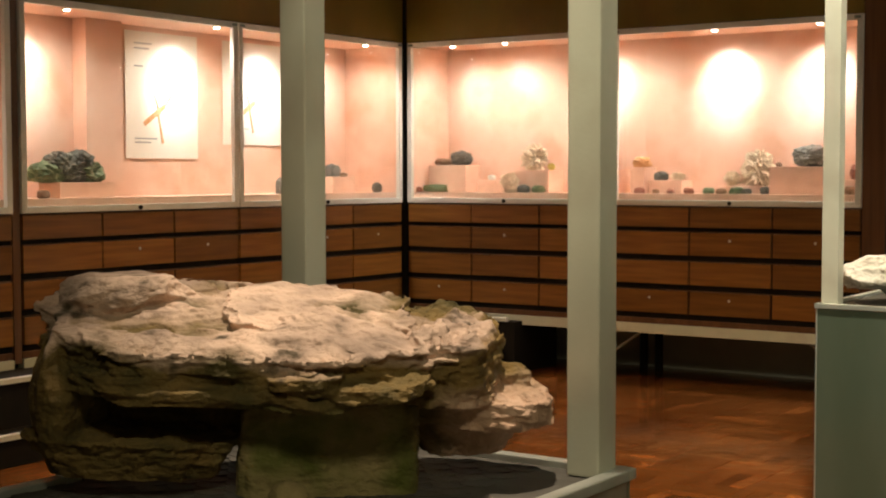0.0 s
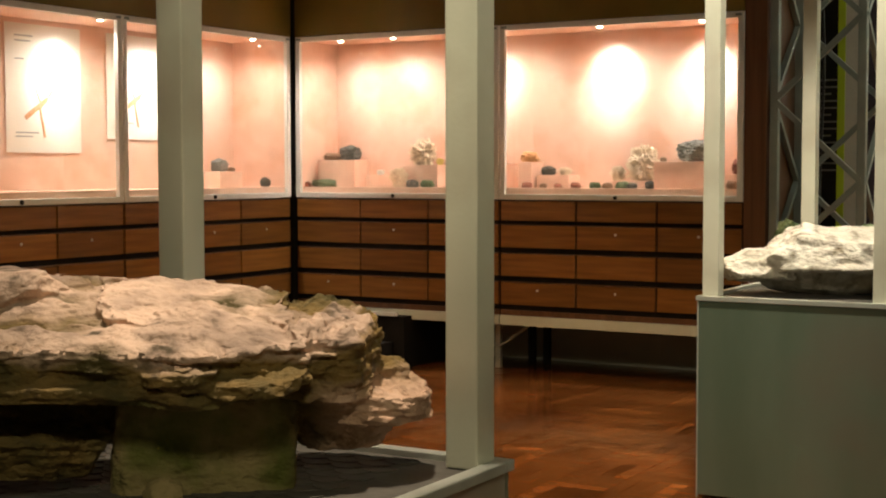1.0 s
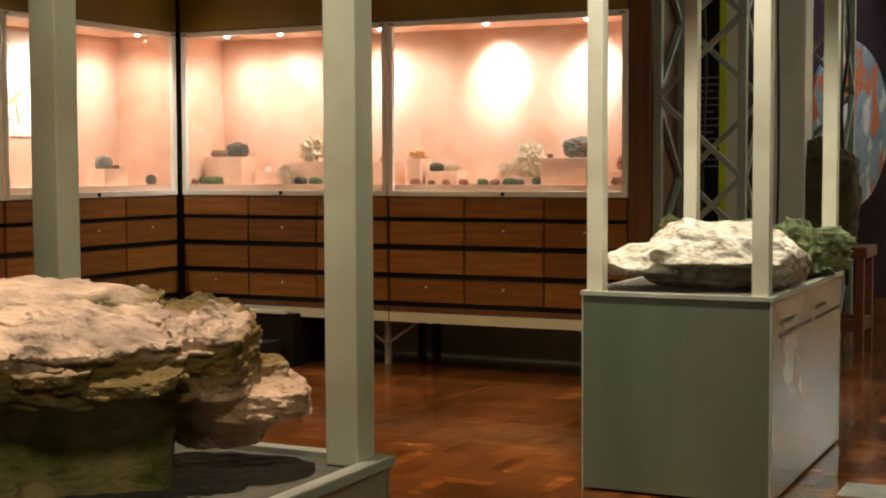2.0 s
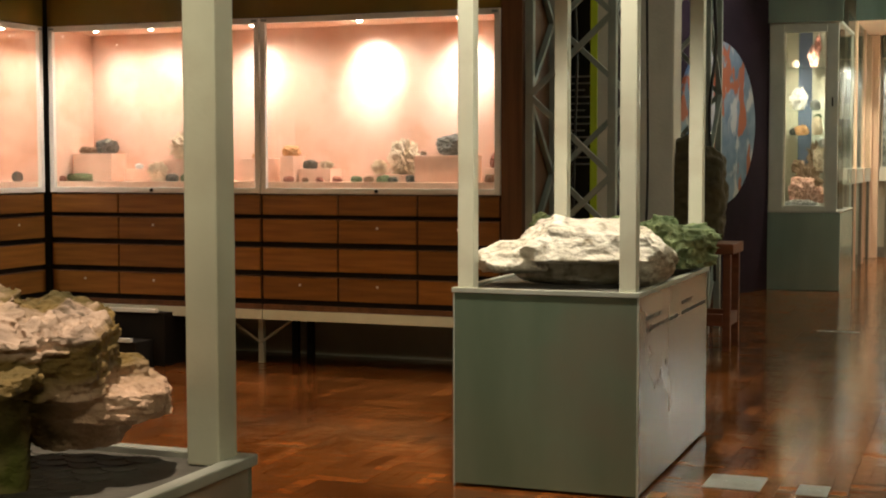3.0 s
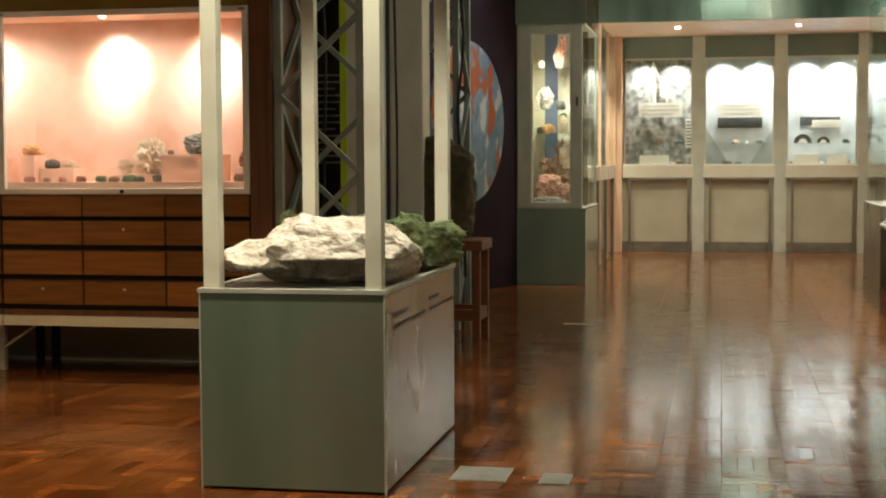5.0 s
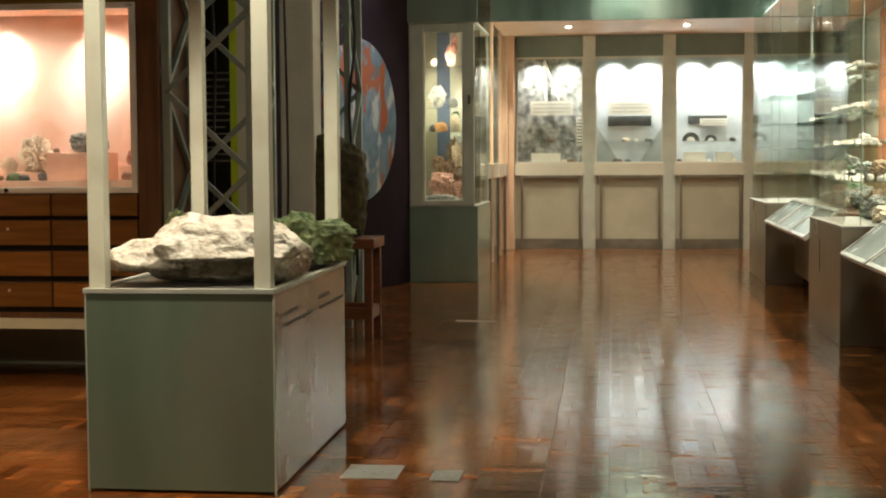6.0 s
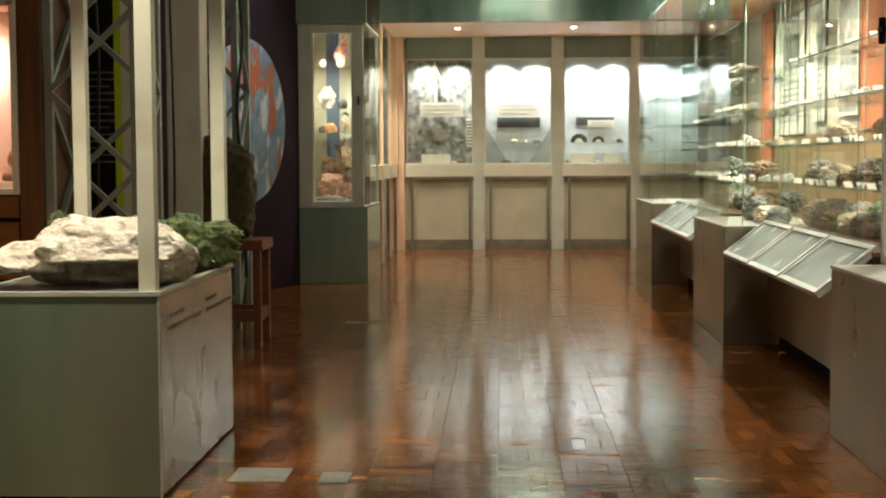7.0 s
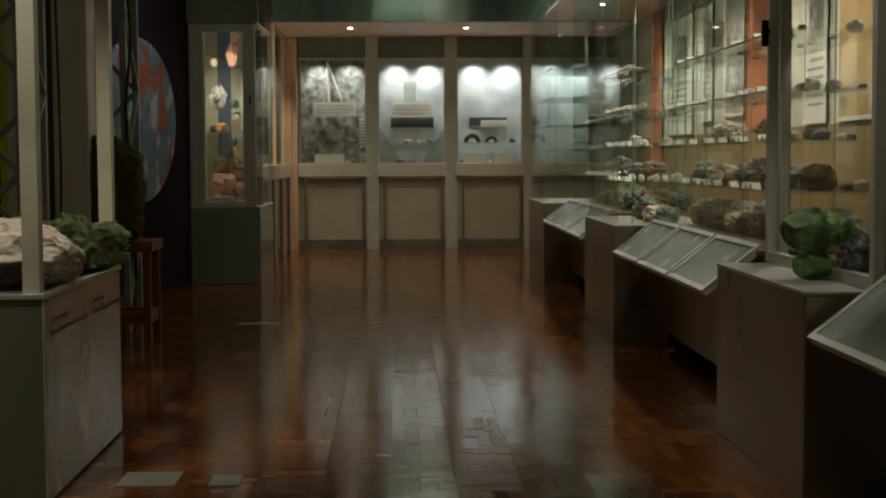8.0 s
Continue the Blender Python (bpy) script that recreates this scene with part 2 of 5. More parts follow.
# ---- the room ----
setting("floor_base", box(-8, 5, -5, 21, -0.12, -0.006), M_FLOORBASE, "dark subfloor under the parquet")
setting("ceiling", box(-8, 5, -5, 21, CEIL, CEIL + 0.1), M_CEIL, "unseen ceiling kept dark to cut bounced light")
setting("wall_west", box(-6.75, -6.6, -5, 9.0, 0, CEIL), M_WALL)
setting("wall_north", box(-6.6, -2.49, 8.5, 8.65, 0, CEIL), M_WALL)
setting("wall_south", box(-6.6, 3.05, -5.1, -5, 0, CEIL), M_FASC)
setting("wall_east", box(3.05, 3.2, -5, 21, 0, CEIL), M_WALL)
setting("wall_far", box(-4.5, 3.05, 20.3, 20.45, 0, CEIL), M_WALL)
setting("wall_inner_west", box(-4.65, -4.5, 8.65, 20.45, 0, CEIL), M_PURPLE)


# ---- built-in wall cabinets ----
SILL, HEAD, DRAWERS = 1.085, 2.15, (1.075, 0.945, 0.77, 0.594, 0.418)


def drawer_cabinet(length, count):
    """A run of drawers on a steel leg frame, along +x from the origin, its front at y = 0, facing -y."""
    t = thing("drawer_cabinet", (0, 0, 0), "dark brown wooden drawer cabinet with four rows of drawers", "drawer cabinet", "wall drawer cabinets")
    part("carcass", box(0, length, 0.014, 0.6, 0.372, 1.078), M_BLACK, t)
    part("plinth_board", box(0, length, 0.004, 0.014, 0.372, 0.405), M_CARC, t)
    w = length / count
    levels = ((0.957, 1.074), (0.791, 0.927), (0.615, 0.752), (0.439, 0.576))
    for n in range(count):
        for z0, z1 in levels:
            d = part("drawer", box(n * w + 0.006, (n + 1) * w - 0.006, -0.006, 0.014, z0, z1, 0.002), M_WOOD, t)
            if z0 in (0.791, 0.439) and (n + (z0 < 0.5)) % 3:
                part("lock", rod(bmesh.new(), ((n + 0.5) * w, -0.009, z1 - 0.045), ((n + 0.5) * w, -0.0055, z1 - 0.045), 0.008, 10), M_ALU, d, "small round metal lock")
    for z0, z1 in levels:
        part("top_lip", box(0, length, -0.009, 0.012, z1 - 0.004 + 0.006, z1 + 0.006, 0.001), M_CARC, t)
    part("rail", box(0, length, -0.004, 0.04, 0.31, 0.37, 0.003), M_POST, t, "cream painted steel rail")
    x = length - 0.15
    part("leg", box(x - 0.018, x + 0.018, 0.26, 0.296, 0, 0.31, 0.002), M_POST, t)
    for s in (-1, 1):
        part("brace", rod(bmesh.new(), (x, 0.26, 0.13), (x + s * 0.27, 0.24, 0.31), 0.008, 6), M_POST, t)
    for x in (0.03, length - 0.07):
        part("rear_leg", box(x, x + 0.04, 0.54, 0.58, 0, 0.372), M_BLACK, t)
    return t


def display_case(length, left=True, right=True, gap=0.0):
    """A glazed wall case along +x, its front at y = 0."""
    d = 0.46
    t = thing("display_case", (0, 0, 0), "lit wall display case with peach lining and grey metal frame", "display case", "wall display cases")
    part("back_panel", box(0 if left else -gap, length if right else length + gap, d, d + 0.02, SILL, HEAD), M_PEACH, t)
    if left:
        part("side_panel", box(0, 0.015, 0.02, d, SILL, HEAD), M_PEACH, t)
    if right:
        part("side_panel", box(length - 0.015, length, 0.02, d, SILL, HEAD), M_PEACH, t)
    part("base_panel", box(0.015 if left else -gap, length - 0.015 if right else length + gap, 0.02, d, SILL, SILL + 0.07), M_PEACH, t)
    part("top_panel", box(0.015 if left else -gap, length - 0.015 if right else length + gap, 0.02, d, HEAD - 0.02, HEAD), M_PEACH, t)
    fr = part("door_frame", bmesh.new(), M_CASEFRAME, t, "pale grey painted metal door frame")
    bm = bmesh.new()
    w = 0.034
    for a in ((0, w, SILL, HEAD), (length - w, length, SILL, HEAD), (w, length - w, HEAD - w, HEAD), (w, length - w, SILL, SILL + w)):
        bx(bm, a[0], a[1], -0.012, 0.018, a[2], a[3], 0.003)
    bm.to_mesh(fr.data)
    bm.free()
    pane = part("pane", box(w, length - w, 0.0, 0.004, SILL + w, HEAD - w), M_GLASS, t, "clear glass pane")
    pane.visible_shadow = False
    part("lock", rod(bmesh.new(), (length / 2, -0.022, SILL + 0.017), (length / 2, -0.012, SILL + 0.017), 0.012), M_BLACK, t, "small dark lock")
    for x in (0.03, length - 0.03):
        part("hinge", box(x - 0.018, x + 0.018, -0.018, -0.012, HEAD - 0.024, HEAD - 0.010), M_TRUSS, t)
    return t


def place(t, x, y, turn=0):
    t.matrix_basis = pose(x, y, 0, 0, 0, turn)
    return t


WY, WX = 7.76, -5.73
NORTH, WEST = ((-5.70, -4.166), (-4.159, -2.62)), ((2.98, 4.51), (4.565, 6.116), (6.124, 7.72))
for k, (a, b) in enumerate(NORTH):
    place(drawer_cabinet(b - a, 3), a, WY)
    place(display_case(b - a, k == 0, k == 1, 0.0035), a, WY)
for k, (a, b) in enumerate(WEST):
    place(drawer_cabinet(b - a, 3), WX, a, 90)
    place(display_case(b - a, k < 2, k != 1, 0.004), WX, a, 90)
setting("fascia_north", box(-5.73, -2.62, WY, WY + 0.5, HEAD + 0.004, CEIL), M_FASC, "olive brown fascia panel over the cases")
setting("fascia_west", box(WX - 0.5, WX, 2.9, 7.74, HEAD + 0.004, CEIL), M_FASC, "olive brown fascia panel over the cases")
# black strip put in for the darkness of the corner gap
setting("corner_gap_strip", box(WX - 0.1, WX + 0.02, WY - 0.02, WY + 0.08, 0.3, CEIL), M_BLACK, "black strip standing for the dark corner gap")
setting("end_panel", box(-2.615, -2.49, WY - 0.004, 8.5, 0, CEIL), M_CARC, "brown wooden end panel")
setting("west_divider", box(WX - 0.4, WX - 0.002, 4.515, 4.56, 0.35, HEAD), M_CARC, "brown wooden divider")


def case_lamp(x, y, z, tx, ty, tz, energy, wide):
    """A recessed lamp: a bright narrow beam on the back panel within a wide soft one."""
    t = thing("downlight", (x, y, z), "small round recessed spotlight glowing white", "downlight", "case spotlights")
    part("ring", rod(bmesh.new(), (0, 0, -0.012), (0, 0, 0.0), 0.026, 20), M_ALU, t)
    part("bulb", rod(bmesh.new(), (0, 0, -0.016), (0, 0, -0.0125), 0.015, 16), M_BULB, t)
    lamp("case_spot", "SPOT", energy, (0.92, 0.97, 1.0), look((x, y, z - 0.02), (tx, ty, tz)), 0.015, 57, 1.0)
    lamp("case_glow", "SPOT", wide, WARM, look((x, y, z - 0.022), (x * 0.5 + tx * 0.5, y * 0.5 + ty * 0.5, 1.4)), 0.03, 150, 0.8)


for x, tx, e, wide in ((-5.40, -5.4, 6, 9), (-4.99, -5.1, 8, 11), (-4.26, -4.42, 18, 13), (-3.54, -3.6, 40, 14), (-2.90, -3.0, 27, 11)):
    case_lamp(x, 7.85, HEAD - 0.02, tx, 8.22, 1.84, e, wide)
for y, e, wide in ((3.6, 16, 14), (4.95, 24, 14), (6.05, 34, 15), (6.8, 27, 14), (7.45, 6, 9)):
    case_lamp(-5.82, y, HEAD - 0.02, -6.19, y, 1.82, e, wide)


# ---- black corner steps with white nosings ----
st = thing("step_platform", (-5.5, 7.4, 0), "black two-step corner platform with white step nosings", "step platform")
st.location = (0, 0, 0)
part("upper_step", box(-5.36, -4.80, 7.66, 8.2, 0, 0.335), M_BLACK, st)
part("lower_step", box(-5.12, -4.88, 7.46, 7.655, 0, 0.17), M_BLACK, st)
part("nosing", box(-5.36, -4.85, 7.64, 7.675, 0.336, 0.36, 0.003), M_NOSE, st, "white metal nosing")
part("nosing", box(-5.1, -4.91, 7.44, 7.475, 0.171, 0.195, 0.003), M_NOSE, st, "white metal nosing")
part("upper_step", box(-5.9, -5.365, 2.0, 8.2, 0, 0.325), M_BLACK, st)
part("lower_step", box(-5.36, -5.125, 2.0, 7.65, 0, 0.12), M_BLACK, st)
part("nosing", box(-5.38, -5.345, 2.0, 7.635, 0.326, 0.35, 0.003), M_NOSE, st, "white metal nosing")
part("nosing", box(-5.145, -5.11, 2.0, 7.385, 0.121, 0.145, 0.003), M_NOSE, st, "white metal nosing")


# ---- rock pedestals with corner posts ----
def post_pedestal(x0, x1, y0, y1, h, top, label, inl=0.012, inr=0.012):
    t = thing("pedestal", ((x0 + x1) / 2, (y0 + y1) / 2, 0), label, "pedestal", "rock pedestals")
    cx, cy = t.location.x, t.location.y
    X0, X1, Y0, Y1 = x0 - cx, x1 - cx, y0 - cy, y1 - cy
    for nm, b in (("front_panel", (X0, X1, Y0, Y0 + 0.012)), ("back_panel", (X0, X1, Y1 - 0.012, Y1)), ("side_panel", (X0, X0 + 0.012, Y0 + 0.012, Y1 - 0.012)), ("side_panel", (X1 - 0.012, X1, Y0 + 0.012, Y1 - 0.012))):
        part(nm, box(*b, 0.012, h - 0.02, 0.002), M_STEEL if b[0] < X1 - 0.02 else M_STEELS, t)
    part("top_tray", box(X0 + 0.02, X1 - 0.02, Y0 + 0.02, Y1 - 0.02, h - 0.06, h - 0.012), M_MAT, t, "dark grey textured mat")
    for b in ((X0 - 0.008, X1 + 0.008, Y0 - 0.008, Y0 + 0.022), (X0 - 0.008, X1 + 0.008, Y1 - 0.022, Y1 + 0.008), (X0 - 0.008, X0 + 0.022, Y0 + 0.022, Y1 - 0.022), (X1 - 0.022, X1 + 0.008, Y0 + 0.022, Y1 - 0.022)):
        part("edge_trim", box(*b, h - 0.02, h, 0.003), M_EDGETRIM, t, "pale metal edge trim")
    for x in (X0, X1):
        part("corner_strip", box(x - 0.003, x + 0.003, Y0 - 0.003, Y0 + 0.009, 0.0, h - 0.021, 0.001), M_EDGETRIM, t, "pale metal corner strip")
    s = 0.064
    for x in (X0 + inl, X1 - inr - s):
        for y in (Y0 + 0.012, Y1 - 0.012 - s):
            part("post", box(x, x + s, y, y + s, h - 0.01, top, 0.004), M_POST, t, "cream painted square post")
    for y in (Y0 + 0.012, Y1 - 0.012 - s):
        part("top_rail", box(X0 + inl + s, X1 - inr - s, y, y + s, top - s, top, 0.004), M_POST, t)
    for x in (X0 + inl, X1 - inr - s):
        part("top_rail", box(x, x + s, Y0 + 0.012 + s, Y1 - 0.012 - s, top - s, top, 0.004), M_POST, t)
    return t


M_EDGETRIM = mat("worn_edge_trim", (0.40, 0.42, 0.36), (0.50, 0.51, 0.45), 9, 0.45, 0.4)
# pedestal steel lightened so the east side carries hall reflections in its colour
M_STEELS = mat("reflection_lit_steel", (0.46, 0.39, 0.33), (0.60, 0.52, 0.45), 2.5, 0.22, 0.55, bump=0.02, bump_scale=2.6, stretch=(1, 1, 0.3), stain=((0.34, 0.33, 0.25), 1.8))
# the mat's own grey, darkened further for the shade under the rocks
M_MAT = mat("grey_mat", (0.06, 0.054, 0.042), (0.09, 0.082, 0.066), 20, 0.7, bump=0.1)
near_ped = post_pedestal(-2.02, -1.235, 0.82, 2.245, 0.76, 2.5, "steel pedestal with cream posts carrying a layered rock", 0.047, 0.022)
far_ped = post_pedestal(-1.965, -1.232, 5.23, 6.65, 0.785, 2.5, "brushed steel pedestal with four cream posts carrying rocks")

# ---- rocks ----
def hewn(size, seed, planes=(), cuts=14, grain=0.05, sub=6, m=None, low=0.72):
    """A broken lump: a ball cut by planes, those given (normal, distance) and some random ones, with a rough skin."""
    rng = random.Random(seed)
    faces = [(Vector(n).normalized(), d) for n, d in planes]
    for _ in range(cuts):
        n = Vector((rng.gauss(0, 1), rng.gauss(0, 1), rng.gauss(0, 1))).normalized()
        faces.append((n, rng.uniform(low, 0.98)))
    bm = bmesh.new()
    bmesh.ops.create_icosphere(bm, subdivisions=sub, radius=1)
    off = Vector((seed * 4.1, seed * 2.3, seed * 6.7))
    for v in bm.verts:
        p = v.co.normalized()
        warp = 0.07 * noise.noise(p * 2.2 + off)
        r = 1.0
        for n, d in faces:
            c = n.dot(p)
            if c > 0.05:
                r = min(r, d / c)
        q = p * r * (1 + warp)
        f = noise.turbulence(q * 3.2 + off, 5, True)
        c2 = noise.voronoi(q * 4.5 + off)[0]
        q *= 1 - grain * f + grain * 0.9 * (c2[1] - c2[0])
        v.co = (q.x * size[0], q.y * size[1], q.z * size[2])
    if m:
        bmesh.ops.transform(bm, matrix=m, verts=bm.verts)
    return bm


def slab(size, seed, layers=5, ledge=0.10, tilt=(0.0, 0.0), flake=0.35, at=(0, 0, 0), around=200, up=36, across=44, taper=0.0):
    """A bed of layered rock: sides stepped in ledges and cracks, a flaky top and a rough underside."""
    a, b, h = size
    sx, sy, sz = seed * 3.7, seed * 5.3, seed * 1.9
    rings = []

    def rim(c, s):
        r = 1 / (abs(c) ** 2.7 + abs(s) ** 2.7) ** (1 / 2.7)
        return r * (1 + 0.16 * noise.fractal(Vector((c * 1.4 + sx, s * 1.4 + sy, sz)), 1.0, 2.0, 3))

    def side(c, s, k):
        lv = k * layers + 0.8 * noise.noise(Vector((c * 1.2 + sy, s * 1.2 + sz, sx))) + 0.25 * noise.noise(Vector((c * 5 + sy, s * 5 + sz, sx)))
        n = math.floor(lv)
        out = noise.noise(Vector((n * 7.13 + sx, c * 2.4 + sy, s * 2.4 + n)))
        crack = -0.75 * smooth((0.24 - (lv - n)) * 9) * smooth(noise.noise(Vector((n * 3.3, c * 3 + sx, s * 3))) * 3 + 0.5)
        fine = 0.55 * noise.fractal(Vector((c * 7 + sx, s * 7 + sy, k * layers * 1.6)), 0.8, 2.0, 4)
        return ledge * (out + crack + fine * 0.6)

    def top(x, y, edge):
        q = noise.fractal(Vector((x * 2.0 + sx, y * 2.4 + sy, sz)), 0.9, 2.1, 5)
        u = q * 4
        n = math.floor(u)
        step = (n + smooth((u - n - 0.35) * 4)) / 4
        return flake * (0.75 * step + 0.25 * q) * min(1, edge * 5)

    for k in range(across // 2):
        e = (k + 1) / (across // 2)
        rings.append([(rim(c, s) * (1 + side(c, s, 0)) * e * (1 - taper), c, s, -h * (1 - 0.12 * noise.noise(Vector((c * e * 3, s * e * 3, sx))))) for c, s in spin(around)])
    for k in range(1, up):
        f = k / up
        rings.append([(rim(c, s) * (1 + side(c, s, f)) * (1 - taper * (1 - f)), c, s, -h + 2 * h * f) for c, s in spin(around)])
    for k in range(across):
        e = 1 - k / across
        row = []
        for c, s in spin(around):
            r = rim(c, s) * (1 + side(c, s, 1)) * e
            row.append((r, c, s, h * (1 + 0.5 * top(r * c, r * s, 1 - e) * 2 - 0.35 * smooth((e - 0.82) * 5.5))))
        rings.append(row)
    verts, faces = [], []
    for row in rings:
        for r, c, s, z in row:
            x, y = r * c * a, r * s * b
            verts.append((x + at[0], y + at[1], z + tilt[0] * x + tilt[1] * y + at[2]))
    for k in range(len(rings) - 1):
        for n in range(around):
            m = (n + 1) % around
            faces.append((k * around + n, k * around + m, (k + 1) * around + m, (k + 1) * around + n))
    faces.append(tuple(range(around - 1, -1, -1)))
    faces.append(tuple((len(rings) - 1) * around + n for n in range(around)))
    me = bpy.data.meshes.new("bed")
    me.from_pydata(verts, [], faces)
    bm = bmesh.new()
    bm.from_mesh(me)
    bpy.data.meshes.remove(me)
    return bm


def spin(count):
    return [(math.cos(2 * math.pi * n / count), math.sin(2 * math.pi * n / count)) for n in range(count)]


def pale_top_rock(name, top, mid, low, z0, z1, dark):
    """Rock in the colour top above a wavy tilted height, z0 to z1, and low to mid below it, with dark mineral patches.
    """
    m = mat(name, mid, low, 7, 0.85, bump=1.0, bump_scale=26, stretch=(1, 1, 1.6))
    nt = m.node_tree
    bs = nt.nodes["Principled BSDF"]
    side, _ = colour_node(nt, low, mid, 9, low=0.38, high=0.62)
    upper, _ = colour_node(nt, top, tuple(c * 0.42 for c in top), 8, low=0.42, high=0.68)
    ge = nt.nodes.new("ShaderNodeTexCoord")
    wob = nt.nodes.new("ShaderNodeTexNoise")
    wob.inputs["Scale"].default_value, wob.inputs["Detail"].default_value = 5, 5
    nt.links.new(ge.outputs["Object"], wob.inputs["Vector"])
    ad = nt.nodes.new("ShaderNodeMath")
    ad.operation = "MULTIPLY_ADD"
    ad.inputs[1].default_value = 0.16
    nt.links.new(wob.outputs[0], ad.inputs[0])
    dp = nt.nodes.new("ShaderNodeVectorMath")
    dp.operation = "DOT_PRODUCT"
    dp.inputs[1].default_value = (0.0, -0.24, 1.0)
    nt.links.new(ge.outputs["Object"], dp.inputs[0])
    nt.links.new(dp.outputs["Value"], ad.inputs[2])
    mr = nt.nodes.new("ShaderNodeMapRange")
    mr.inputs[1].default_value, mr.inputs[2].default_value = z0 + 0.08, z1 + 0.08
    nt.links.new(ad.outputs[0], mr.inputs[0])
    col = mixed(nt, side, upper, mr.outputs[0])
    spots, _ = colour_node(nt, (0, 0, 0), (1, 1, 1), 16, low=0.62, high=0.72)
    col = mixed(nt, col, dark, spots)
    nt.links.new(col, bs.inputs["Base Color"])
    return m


# pink top and olive sides are its own; lit top, shaded sides exaggerated
M_BEDS = pale_top_rock("bedded_rock", (0.66, 0.47, 0.35), (0.21, 0.13, 0.034), (0.07, 0.052, 0.010), 0.07, 0.095, (0.07, 0.05, 0.025))


def patch(material, colour_a, colour_b, x0, x1, z1, soft=0.05, y1=1.0):
    """Another kind of stone inside a rock, between x0 and x1, before y1 and below z1, with a ragged edge."""
    nt = material.node_tree
    bs = nt.nodes["Principled BSDF"]
    old = bs.inputs["Base Color"].links[0].from_socket
    tc = nt.nodes.new("ShaderNodeTexCoord")
    nz = nt.nodes.new("ShaderNodeTexNoise")
    nz.inputs["Scale"].default_value = 9
    nt.links.new(tc.outputs["Object"], nz.inputs["Vector"])
    sp = nt.nodes.new("ShaderNodeSeparateXYZ")
    nt.links.new(tc.outputs["Object"], sp.inputs[0])
    fac = None
    for axis, a, b in ((0, x0, x0 + soft), (0, x1, x1 - soft), (2, z1, z1 - soft), (1, y1, y1 - soft)):
        ad = nt.nodes.new("ShaderNodeMath")
        ad.operation = "MULTIPLY_ADD"
        ad.inputs[1].default_value = 0.1
        nt.links.new(nz.outputs[0], ad.inputs[0])
        nt.links.new(sp.outputs[axis], ad.inputs[2])
        mr = nt.nodes.new("ShaderNodeMapRange")
        mr.inputs[1].default_value, mr.inputs[2].default_value = a + 0.05, b + 0.05
        nt.links.new(ad.outputs[0], mr.inputs[0])
        if fac is None:
            fac = mr.outputs[0]
        else:
            mu = nt.nodes.new("ShaderNodeMath")
            mu.operation = "MULTIPLY"
            nt.links.new(fac, mu.inputs[0])
            nt.links.new(mr.outputs[0], mu.inputs[1])
            fac = mu.outputs[0]
    col, _ = colour_node(nt, colour_a, colour_b, 8)
    nt.links.new(mixed(nt, old, col, fac), bs.inputs["Base Color"])


patch(M_BEDS, (0.40, 0.25, 0.16), (0.62, 0.42, 0.30), 0.25, 0.7, 0.0)
patch(M_BEDS, (0.10, 0.11, 0.015), (0.38, 0.28, 0.13), -0.10, 0.24, -0.03, y1=0.12)
M_WHITE = mat("white_rock", (0.58, 0.52, 0.42), (0.80, 0.76, 0.66), 9, 0.8, bump=1.0, bump_scale=30, stretch=(1, 1, 1.8), stain=((0.26, 0.21, 0.14), 17))
M_GROCK = mat("green_rock", (0.08, 0.13, 0.05), (0.36, 0.44, 0.22), 11, 0.6, bump=0.7, bump_scale=24)
M_MALA = mat("malachite", (0.025, 0.085, 0.018), (0.26, 0.42, 0.14), 7, 0.3, bump=0.4, bump_scale=18, stain=((0.01, 0.02, 0.008), 6))
M_PURP = mat("purple_crystal", (0.03, 0.022, 0.035), (0.16, 0.13, 0.17), 12, 0.3, bump=0.5, bump_scale=30)
M_DSTONE = mat("dark_stone", (0.055, 0.042, 0.016), (0.09, 0.07, 0.027), 9, 0.8, bump=0.5, bump_scale=20, stain=((0.02, 0.016, 0.008), 9))


def rock(name, pieces, material, m, label, voxel=0.0):
    bm = lumps([(p, 0) for p in pieces])
    ob = new(name, mesh_of(name, bm, material))
    if voxel:
        md = ob.modifiers.new("fuse", "REMESH")
        md.mode, md.voxel_size, md.use_smooth_shade = "VOXEL", voxel, False
    ob.matrix_world = m
    return tagged(ob, label, "rock")


